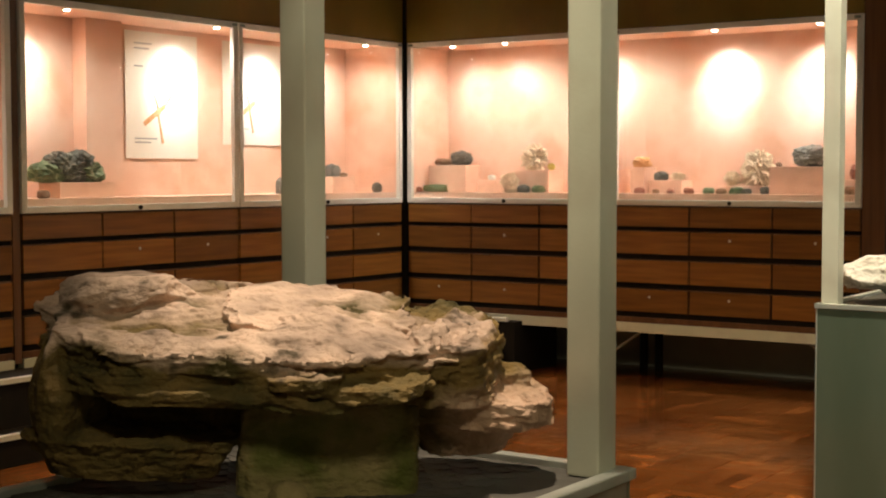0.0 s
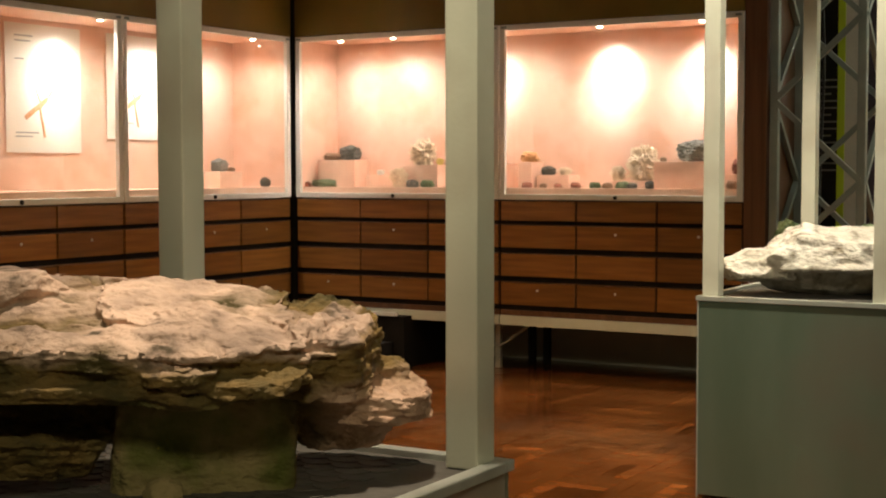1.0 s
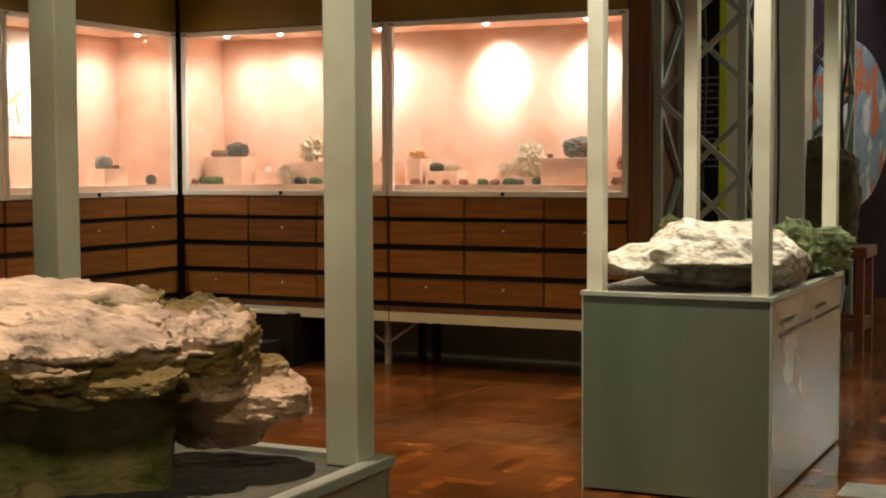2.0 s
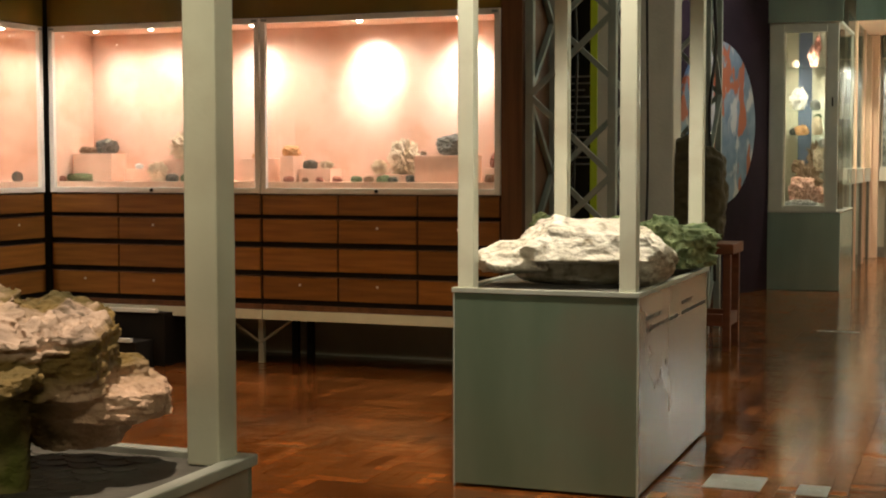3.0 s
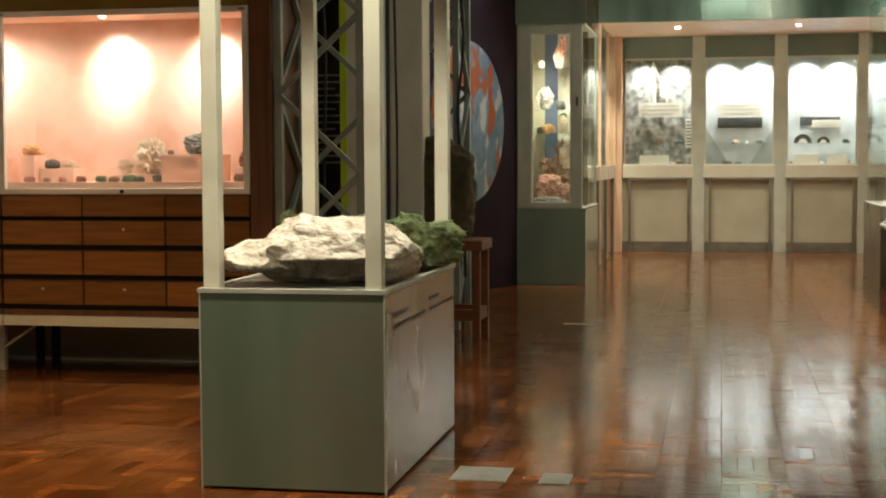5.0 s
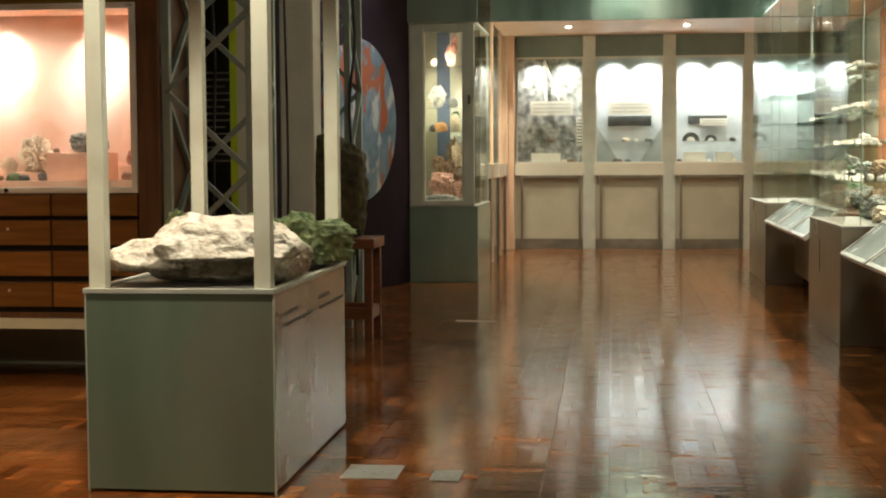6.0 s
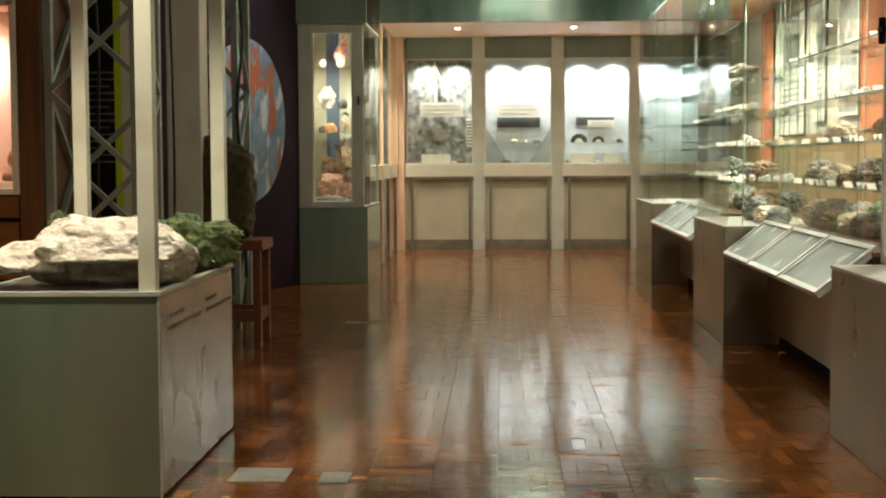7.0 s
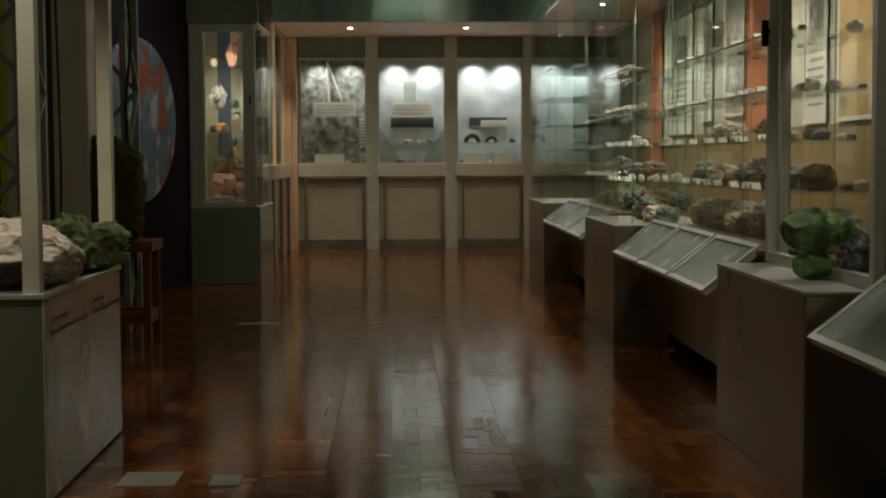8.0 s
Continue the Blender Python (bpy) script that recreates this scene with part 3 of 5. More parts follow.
T = Matrix.Translation
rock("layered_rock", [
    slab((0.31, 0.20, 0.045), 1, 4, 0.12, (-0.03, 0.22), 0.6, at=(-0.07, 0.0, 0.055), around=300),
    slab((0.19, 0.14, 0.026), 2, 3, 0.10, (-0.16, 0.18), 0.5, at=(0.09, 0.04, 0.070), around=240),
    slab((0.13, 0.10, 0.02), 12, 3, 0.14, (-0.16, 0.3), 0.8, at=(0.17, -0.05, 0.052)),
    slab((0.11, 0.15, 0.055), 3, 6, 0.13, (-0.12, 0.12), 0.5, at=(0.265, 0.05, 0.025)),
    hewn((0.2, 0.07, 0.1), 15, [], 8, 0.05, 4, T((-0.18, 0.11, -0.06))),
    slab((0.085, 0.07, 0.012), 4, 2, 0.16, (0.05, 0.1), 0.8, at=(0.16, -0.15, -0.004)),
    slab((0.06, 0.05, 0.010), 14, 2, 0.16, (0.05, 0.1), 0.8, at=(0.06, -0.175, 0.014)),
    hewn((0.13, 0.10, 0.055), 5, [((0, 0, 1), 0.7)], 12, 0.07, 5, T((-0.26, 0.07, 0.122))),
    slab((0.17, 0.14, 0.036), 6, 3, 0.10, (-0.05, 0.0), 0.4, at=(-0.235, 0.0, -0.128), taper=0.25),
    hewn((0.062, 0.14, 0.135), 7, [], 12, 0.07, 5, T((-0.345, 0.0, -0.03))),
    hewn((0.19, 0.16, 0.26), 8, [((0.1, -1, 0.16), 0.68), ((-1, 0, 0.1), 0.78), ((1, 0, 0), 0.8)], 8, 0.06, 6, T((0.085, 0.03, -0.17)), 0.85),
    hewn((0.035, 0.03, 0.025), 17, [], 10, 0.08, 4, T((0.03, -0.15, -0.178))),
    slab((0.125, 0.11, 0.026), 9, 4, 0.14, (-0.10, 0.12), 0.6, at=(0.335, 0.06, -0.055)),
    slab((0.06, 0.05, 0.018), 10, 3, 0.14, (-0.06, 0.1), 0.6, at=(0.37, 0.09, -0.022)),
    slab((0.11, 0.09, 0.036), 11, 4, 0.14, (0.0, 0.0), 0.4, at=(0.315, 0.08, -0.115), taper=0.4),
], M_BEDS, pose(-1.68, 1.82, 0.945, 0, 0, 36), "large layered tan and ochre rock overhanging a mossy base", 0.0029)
rock("white_rock", [
    hewn((0.37, 0.25, 0.19), 22, [((-0.82, -0.1, 0.56), 0.74), ((0.16, -0.36, 0.92), 0.60), ((0, 0.5, 0.85), 0.7), ((0.75, -0.1, 0.6), 0.68), ((0, -0.93, 0.36), 0.72), ((0, -0.15, -1), 0.30)], 7, 0.10, 6, T((0.06, 0.0, 0.0)), 0.9),
    hewn((0.17, 0.15, 0.10), 23, [((0, 0, 1), 0.72), ((-0.6, 0, 0.8), 0.75), ((0, -0.9, 0.4), 0.8), ((0, -0.2, -1), 0.5)], 12, 0.11, 5, T((-0.26, -0.03, -0.035)), 0.75),
    hewn((0.13, 0.18, 0.13), 24, [((0.7, 0, 0.7), 0.7)], 10, 0.07, 5, T((0.285, 0.03, -0.03))),
    hewn((0.28, 0.09, 0.085), 25, [], 8, 0.05, 4, T((0.02, 0.08, -0.08))),
], M_WHITE, pose(-1.575, 5.60, 0.917, 0, 0, 20), "rough white rock lying on a steel pedestal", 0.0045)
rock("green_rock", [
    stone((0.20, 0.18, 0.115), 31, 6, 0.25, 0.12, 0.26, 0.8, layers=7, squash=0.3, crag=4.5, m=T((0.23, 0.0, 0.0))),
    stone((0.12, 0.12, 0.05), 36, 5, 0.25, 0.1, 0.26, 0.8, layers=5, squash=0.3, crag=4.5, m=T((0.33, -0.05, 0.04))),
    stone((0.17, 0.14, 0.10), 33, 5, 0.25, 0.12, 0.24, 0.8, layers=6, squash=0.3, crag=4.5, m=T((-0.06, 0.04, 0.02))),
    stone((0.075, 0.08, 0.115), 35, 5, 0.25, 0.12, 0.24, 0.8, layers=6, squash=0.3, crag=4.5, m=T((-0.34, 0.02, 0.025))),
], M_GROCK, pose(-1.58, 6.33, 0.895, 0, 0, 12), "rough green flaky mineral rock on a steel pedestal", 0.007)
rock("standing_stone", [
    stone((0.20, 0.14, 0.34), 4, 5, 0.10, 0.0, 0.07, m=T((0.02, 0, -0.04))),
    stone((0.12, 0.1, 0.2), 41, 4, 0.12, 0.0, 0.08, m=T((-0.04, 0, 0.17))),
    stone((0.13, 0.11, 0.2), 42, 4, 0.12, 0.0, 0.08, m=T((-0.1, 0, -0.1))),
], M_DSTONE, pose(-1.88, 9.75, 1.085), "tall dark brown standing stone on a wooden stand", 0.012)
rock("green_mineral", [
    hewn((0.125, 0.12, 0.115), 51, [((-0.5, -0.4, 0.75), 0.72), ((0.6, -0.5, 0.5), 0.66)], 16, 0.07, 5, T((-0.015, 0.0, 0.10)), 0.62),
    hewn((0.10, 0.10, 0.07), 53, [((0, 0, -1), 0.8)], 14, 0.07, 5, T((0.005, -0.03, -0.045)), 0.62),
    hewn((0.075, 0.08, 0.08), 54, [], 12, 0.07, 5, T((0.075, 0.0, 0.10)), 0.62),
], M_MALA, pose(1.735, 5.70, 0.88), "dark green banded mineral lump on a steel pedestal", 0.005)
rock("purple_mineral", [
    stone((0.11, 0.1, 0.09), 55, 5, 0.25, 0.0, 0.3, 0.8, squash=0.0, m=T((0.0, 0.0, 0.0))),
    stone((0.07, 0.08, 0.07), 56, 4, 0.25, 0.0, 0.3, 0.8, squash=0.0, m=T((0.08, -0.03, 0.03))),
], M_PURP, pose(1.90, 5.55, 0.865), "dark purple crystal cluster beside a green mineral", 0.005)
sd = thing("wooden_stand", (-1.84, 9.75, 0), "red brown open wooden stand under a dark stone", "stand")
for x in (-0.24, 0.19):
    for y in (-0.2, 0.15):
        part("leg", box(x, x + 0.05, y, y + 0.05, 0, 0.655, 0.004), M_STAND, sd)
part("top", box(-0.26, 0.26, -0.22, 0.22, 0.655, 0.725, 0.006), M_STAND, sd)
for y in (-0.195, 0.16):
    part("stretcher", box(-0.19, 0.19, y, y + 0.035, 0.17, 0.25, 0.003), M_STAND, sd)
for x in (-0.235, 0.2):
    part("stretcher", box(x, x + 0.035, -0.15, 0.15, 0.17, 0.25, 0.003), M_STAND, sd)


# ---- lattice towers, column, boards and the globe board ----
def lattice_tower(x0, x1, y0, y1, start, step):
    t = thing("lattice_tower", (x0, y0, 0), "grey painted steel lattice tower standing on the floor", "truss", "lattice towers")
    w, d = x1 - x0, y1 - y0
    for x in (0, w):
        for y in (0, d):
            part("chord", box(x - 0.024, x + 0.024, y - 0.024, y + 0.024, 0, CEIL - 0.01, 0.006), M_TRUSS, t)
    k, z = 0, start
    while z + step < CEIL:
        a, b = (w, 0) if k % 2 == 0 else (0, w)
        c, e = (d, 0) if k % 2 == 0 else (0, d)
        part("diagonal", bar(bmesh.new(), (a, -0.012, z), (b, -0.012, z + step), 0.03, 0.03), M_TRUSS, t)
        part("diagonal", bar(bmesh.new(), (b, d + 0.012, z), (a, d + 0.012, z + step), 0.03, 0.03), M_TRUSS, t)
        part("diagonal", bar(bmesh.new(), (-0.012, c, z), (-0.012, e, z + step), 0.03, 0.03), M_TRUSS, t)
        part("diagonal", bar(bmesh.new(), (w + 0.012, e, z), (w + 0.012, c, z + step), 0.03, 0.03), M_TRUSS, t)
        z += step
        k += 1
    return t


lattice_tower(-2.455, -1.975, 7.80, 8.28, 0.30, 0.45)
lattice_tower(-2.42, -1.935, 10.5, 10.97, 0.2, 0.53)
setting("concrete_column", box(-2.235, -2.0, 9.6, 9.85, 0, CEIL, 0.012), M_CONC, "grey concrete column")
setting("lime_board", box(-2.375, -2.27, 9.0, 9.05, 0, CEIL), M_CONC, "pale grey board with a lime edge")
setting("lime_edge", box(-2.42, -2.376, 8.99, 9.05, 0, CEIL), M_LIME, "lime green board edge")
M_INK = mat("grey_print", (0.16, 0.15, 0.13), (0.22, 0.2, 0.18), 9, 0.6)
tb = thing("text_board", (-2.62, 9.3, 0), "black text board with rows of small grey print", "sign")
part("board", box(-0.2, 0.2, 0, 0.03, 0, 2.6), M_BLACK, tb)
for k in range(14):
    part("text_line", box(-0.13, 0.13 - 0.05 * (k % 3 == 2), -0.003, -0.0005, 1.84 - k * 0.045, 1.852 - k * 0.045), M_INK, tb)
M_CABLE = mat("black_cable", (0.012, 0.012, 0.012), (0.02, 0.02, 0.02), 9, 0.4)


def cable(points, r):
    cu = bpy.data.curves.new("cable", "CURVE")
    cu.dimensions, cu.bevel_depth, cu.bevel_resolution = "3D", r, 2
    s = cu.splines.new("NURBS")
    s.points.add(len(points) - 1)
    s.use_endpoint_u, s.order_u = True, 4
    for p, q in zip(s.points, points):
        p.co = (*q, 1)
    cu.materials.append(M_CABLE)
    return tagged(new("cable", cu), "black hanging cable on a lattice tower", "cable", "hanging cables")


cable([(-1.92, 10.4, CEIL), (-1.9, 10.4, 2.6), (-1.82, 10.42, 2.1), (-1.95, 10.42, 1.7), (-1.86, 10.42, 1.1), (-1.86, 10.44, 0.4)], 0.012)
cable([(-2.42, 8.36, CEIL), (-2.38, 8.36, 2.5), (-2.3, 8.38, 1.9), (-2.38, 8.38, 1.2), (-2.34, 8.36, 0.3)], 0.009)
cable([(-1.98, 8.62, CEIL), (-1.99, 8.64, 2.0), (-1.93, 8.64, 1.3), (-1.98, 8.62, 0.6)], 0.008)


def globe_material():
    m = mat("painted_globe", (0.14, 0.24, 0.33), (0.22, 0.34, 0.42), 3, 0.5)
    nt = m.node_tree
    bs = nt.nodes["Principled BSDF"]
    sea, _ = colour_node(nt, (0.07, 0.13, 0.18), (0.15, 0.22, 0.27), 5)
    land, _ = colour_node(nt, (0, 0, 0), (1, 1, 1), 2.1, 4, 0.53, 0.55, stretch=(1, 1.7, 0.8))
    pale, _ = colour_node(nt, (0, 0, 0), (1, 1, 1), 3.2, 5, 0.54, 0.60, stretch=(1, 1.5, 0.9))
    col = mixed(nt, sea, (0.38, 0.39, 0.37), pale)
    nt.links.new(mixed(nt, col, (0.30, 0.07, 0.018), land), bs.inputs["Base Color"])
    return m


gb = thing("globe_board", (-2.36, 13.3, 0), "dark purple angled board with a round painted globe", "exhibit board")
gb.rotation_euler = (0, 0, radians(-16.7))
part("board", box(-0.04, 0.0, -1.8, 1.14, 0.0, CEIL), M_PURPLE, gb)
bm = bmesh.new()
rod(bm, (0.0, 0, 1.63), (0.03, 0, 1.63), 0.765, 72)
part("globe_disc", bm, globe_material(), gb, "painted blue and orange globe disc")


# ---- far end of the hall ----
FY = 19.75
M_HEADER = mat("green_grey_header", (0.15, 0.20, 0.17), (0.20, 0.25, 0.21), 2, 0.45, 0.1)
setting("far_soffit", box(-1.47, 3.04, 17.6, FY + 0.5, 2.94, 3.04), M_TAN, "tan soffit with downlights")
setting("far_bulkhead", box(-1.47, 3.04, 17.55, 17.6, 2.94, CEIL), M_GREENGL, "reflective green metal bulkhead")
setting("far_side_bulkhead", box(-2.8, -1.33, 14.36, 14.41, 2.64, CEIL), M_GREENGL, "reflective green metal bulkhead")
setting("far_side_pier", box(-1.55, -1.33, FY - 0.1, FY + 0.1, 0, 2.94), M_TAN, "tan pier")
setting("far_back", box(-1.5, 3.04, FY + 0.5, FY + 0.54, 0, 2.94), M_CREAM, "cream back wall")
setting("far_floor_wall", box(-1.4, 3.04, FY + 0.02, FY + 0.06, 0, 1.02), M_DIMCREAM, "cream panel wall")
setting("far_baseboard", box(-1.4, 3.04, FY, FY + 0.018, 0, 0.14), M_LEG, "grey baseboard")
M_PHOTO = mat("grey_photo", (0.17, 0.17, 0.155), (0.60, 0.59, 0.54), 11, 0.5, stain=((0.17, 0.17, 0.155), 7))
M_PALEPRINT = mat("pale_blue_print", (0.46, 0.50, 0.51), (0.68, 0.71, 0.71), 3.5, 0.6)
for n in range(4):
    x = -1.3 + n * 1.09
    t = thing("far_case", (x, FY, 0), "lit glazed wall case with a cream sill and leg frame", "display case", "far wall cases")
    part("sill", box(-0.02, 0.94, -0.06, 0.06, 1.02, 1.19, 0.004), M_CREAM, t)
    part("column", box(0.92, 1.09 if n < 3 else 1.06, -0.03, 0.06, 0, 2.94, 0.004), M_FRAME, t)
    part("back_panel", box(0, 0.92, 0.3, 0.32, 1.19, 2.65), M_PHOTO if n == 0 else M_PALEPRINT, t)
    part("pane", box(0, 0.92, 0.0, 0.006, 1.19, 2.65), M_GLASS, t).visible_shadow = False
    for q in ((0, 0.92, 2.625, 2.65), (0, 0.014, 1.19, 2.625), (0.906, 0.92, 1.19, 2.625), (0.014, 0.906, 1.19, 1.204)):
        part("pane_frame", box(q[0], q[1], -0.012, -0.001, q[2], q[3]), M_CREAM, t)
    part("header", box(0, 0.92, -0.01, 0.4, 2.65, 2.94), M_HEADER, t)
    for lx in (0.06, 0.86):
        part("leg", box(lx, lx + 0.035, -0.07, -0.035, 0, 1.02), M_LEG, t)
    part("leg_rail", box(0.095, 0.86, -0.07, -0.035, 0.985, 1.02), M_LEG, t)
    for lx in (0.25, 0.7):
        lamp("far_case_spot", "SPOT", (24, 34, 38, 34)[n], (1.0, 1.0, 0.95), look((x + lx, FY + 0.07, 2.63), (x + lx, FY + 0.3, 2.1)), 0.03, 110, 1.0)
for x in (-0.54, 0.95):
    d = thing("soffit_downlight", (x, 18.4, 2.94), "small round soffit downlight", "downlight", "soffit downlights")
    part("bulb", rod(bmesh.new(), (0, 0, -0.006), (0, 0, -0.002), 0.03, 16), M_BULB, d)
    lamp("soffit_spot", "SPOT", 65, PALE, look((x, 18.4, 2.92), (x, 18.6, 0)), 0.03, 90, 0.8)


# ---- contents of the far wall cases ----
M_DARKPRINT = mat("dark_print", (0.05, 0.055, 0.05), (0.10, 0.10, 0.09), 9, 0.6)
M_GREYPRINT = mat("mid_grey_print", (0.30, 0.32, 0.29), (0.42, 0.43, 0.39), 5, 0.6)
M_PALEINK = mat("pale_ink", (0.55, 0.53, 0.46), (0.62, 0.60, 0.52), 9, 0.6)


def wall_sign(x, y, z, w, h, material, label, category="sign", bars=0, facing=0, ink=None):
    """A flat board of its own, its middle at x, y, z, with rows of bars for print."""
    t = thing("wall_sign", (x, y, z), label, category, "wall signs")
    t.rotation_euler = (0, 0, radians(facing))
    part("board", box(-w / 2, w / 2, 0, 0.012, -h / 2, h / 2), material, t)
    for k in range(bars):
        zz = h / 2 - h * (k + 0.9) / (bars + 0.8)
        part("text_line", box(-w * 0.42, w * (0.42 - 0.12 * (k % 3 == 2)), -0.003, -0.0005, zz - h * 0.12 / bars, zz + h * 0.12 / bars), ink or M_PALEINK, t)
    return t


BACK = FY + 0.285
wall_sign(-0.82, BACK - 0.08, 1.955, 0.60, 0.2, M_PAPER, "cream label board on a grey photo backdrop", bars=3)
wall_sign(0.26, BACK - 0.08, 1.95, 0.58, 0.2, M_PAPER, "white label board in a bright wall case", bars=3)
wall_sign(0.26, BACK, 1.77, 0.6, 0.14, M_DARKPRINT, "dark grey printed strip in a wall case")
wall_sign(0.23, BACK, 2.2, 0.17, 0.27, M_GREYPRINT, "small grey square print in a wall case")
wall_sign(1.33, BACK, 1.78, 0.53, 0.11, M_DARKPRINT, "dark grey printed strip in a wall case")
wall_sign(1.41, BACK - 0.03, 1.745, 0.37, 0.1, M_PAPER, "small white label board in a wall case", bars=2)
wall_sign(-0.42, BACK, 1.63, 0.12, 0.4, M_PAPER, "narrow printed strip in a wall case", bars=8, ink=M_DARKPRINT)
# grey wedges paint the dim lower corners where the case glow fades
for s in (-1, 1):
    t = thing("shade_wedge", (0.26 + s * 0.30, BACK, 1.2), "grey wedge painting a dim corner of a wall case", "print", "wedge prints")
    bm = bmesh.new()
    lo = [bm.verts.new((px, py, pz)) for py in (0.0, 0.01) for px, pz in ((s * 0.155, 0.0), (-s * 0.16, 0.0), (s * 0.155, 0.5))]
    bm.faces.new(lo[:3])
    bm.faces.new(lo[3:])
    for a in range(3):
        e = (a + 1) % 3
        bm.faces.new((lo[a], lo[e], lo[e + 3], lo[a + 3]))
    bmesh.ops.recalc_face_normals(bm, faces=bm.faces)
    part("sheet", bm, M_GREYPRINT, t)
for x, z, r in ((1.10, 1.485, 0.118), (1.37, 1.485, 0.085)):
    bm = bmesh.new()
    rod(bm, (0, 0, 0), (0, 0.05, 0), r, 28)
    bmesh.ops.bisect_plane(bm, geom=bm.verts[:] + bm.edges[:] + bm.faces[:], plane_co=(0, 0, 0), plane_no=(0, 0, -1), clear_outer=True)
    inner = rod(bmesh.new(), (0, -0.004, 0), (0, 0.0, 0), r * 0.5, 24)
    bmesh.ops.bisect_plane(inner, geom=inner.verts[:] + inner.edges[:] + inner.faces[:], plane_co=(0, 0, 0), plane_no=(0, 0, -1), clear_outer=True)
    t = thing("agate_slice", (x, FY + 0.17, z), "dark half-round agate slice with a pale centre", "mineral", "agate slices")
    part("rim", bm, M_DARKPRINT, t)
    part("core", inner, M_PAPER, t)
for a, b in ((-1.3, -0.38), (-0.2, 0.72), (0.88, 1.8), (1.97, 2.89)):
    t = thing("glass_shelf", (a, FY + 0.1, 1.47), "thin glass shelf in a wall case", "shelf", "far glass shelves")
    part("sheet", box(0.01, b - a - 0.01, 0, 0.16, 0, 0.01), M_GREENGLASS, t)
for x, w in ((-0.9, 0.4), (1.15, 0.3), (1.55, 0.24)):
    t = thing("display_block", (x, FY + 0.1, 1.19), "small white display block in a wall case", "block", "display blocks")
    part("block", box(-w / 2, w / 2, 0, 0.14, 0, 0.14), M_PAPER, t)
for x, w, top, lean in ((-0.72, 0.05, 2.62, 0.2), (-0.9, 0.04, 2.6, 0.02)):
    t = thing("pale_stick", (x, FY + 0.22, 2.06), "pale slanting stick shape on a photo backdrop", "exhibit", "pale sticks")
    part("stick", bar(bmesh.new(), (0, 0, 0), (-lean, 0.02, top - 2.06), w, 0.02), M_PAPER, t)

# ---- small minerals, shared shapes ----
MINERAL_MATS = {
    "dark": mat("dark_mineral", (0.05, 0.055, 0.048), (0.14, 0.145, 0.12), 20, 0.5, bump=0.4),
    "green": mat("green_mineral", (0.05, 0.10, 0.045), (0.18, 0.25, 0.12), 25, 0.5, bump=0.4),
    "cream": mat("cream_mineral", (0.78, 0.62, 0.44), (0.86, 0.74, 0.58), 25, 0.7, bump=0.5),
    "brown": mat("brown_mineral", (0.18, 0.10, 0.055), (0.34, 0.22, 0.13), 25, 0.6, bump=0.4),
    "white": mat("white_mineral", (0.70, 0.68, 0.62), (0.82, 0.80, 0.75), 25, 0.5, bump=0.4),
    "pink": mat("pink_mineral", (0.55, 0.26, 0.18), (0.68, 0.42, 0.32), 25, 0.5, bump=0.4),
    "grey": mat("grey_mineral", (0.16, 0.17, 0.15), (0.30, 0.30, 0.27), 25, 0.5, bump=0.4),
    "orange": mat("orange_shell", (0.60, 0.27, 0.10), (0.72, 0.42, 0.2), 25, 0.5),
    "yellow": mat("yellow_mineral", (0.65, 0.50, 0.10), (0.75, 0.62, 0.2), 25, 0.5),
    "red": mat("red_mineral", (0.30, 0.11, 0.07), (0.44, 0.19, 0.13), 25, 0.5, bump=0.4),
}
SHAPES = {}


def mineral(kind, x, y, z, w, d, h, turn=0.0, shape=None, where="in a lit display case"):
    """A small mineral resting on z, w by d by h."""
    k = (kind, shape if shape is not None else int((x * 37 + y * 53) * 10) % 4)
    if k not in SHAPES:
        spiky = k[1] >= 10
        bm = stone((0.5, 0.5, 0.5), 60 + k[1] * 3, 4, 0.3 if spiky else 0.22, 0.0, 0.55 if spiky else 0.2, 0.8, squash=0.3, crag=4.5 if spiky else 2.6)
        lo = min(v.co.z for v in bm.verts)
        xs = [v.co.x for v in bm.verts]
        ys = [v.co.y for v in bm.verts]
        hi = max(v.co.z for v in bm.verts)
        for v in bm.verts:
            v.co = (v.co.x / (max(xs) - min(xs)), v.co.y / (max(ys) - min(ys)), (v.co.z - lo) / (hi - lo))
        SHAPES[k] = mesh_of("mineral", bm, MINERAL_MATS[kind])
    ob = new("mineral", SHAPES[k])
    ob.matrix_world = pose(x, y, z - 0.002, 0, 0, turn) @ Matrix.Diagonal((w, d, h, 1))
    return tagged(ob, "small " + kind + " mineral specimen " + where, "mineral", "mineral specimens")


def block(x0, x1, y0, y1, z0, z1):
    ob = part("display_block", box(x0, x1, y0, y1, z0, z1, 0.003), M_BLOCK)
    return tagged(ob, "plain peach display block in a wall case", "block", "display blocks")


BASE = SILL + 0.07
# north cases
block(-5.65, -5.35, 7.93, 8.1, BASE, 1.335)
mineral("dark", -5.43, 8.0, 1.335, 0.17, 0.12, 0.105, 0, 1)
mineral("brown", -5.57, 7.99, 1.335, 0.13, 0.09, 0.05, 20, 2)
mineral("green", -5.59, 7.92, BASE, 0.2, 0.1, 0.055, 5, 3)
block(-5.29, -5.0, 7.98, 8.15, BASE, 1.235)
block(-4.99, -4.72, 7.95, 8.13, BASE, 1.30)
mineral("cream", -4.86, 8.02, 1.30, 0.22, 0.15, 0.19, 0, 11)
mineral("cream", -4.98, 7.9, BASE, 0.14, 0.1, 0.14, 30, 10)
mineral("dark", -4.89, 7.92, BASE, 0.09, 0.08, 0.055, 0, 0)
mineral("green", -4.78, 7.92, BASE, 0.1, 0.07, 0.05, 0, 2)
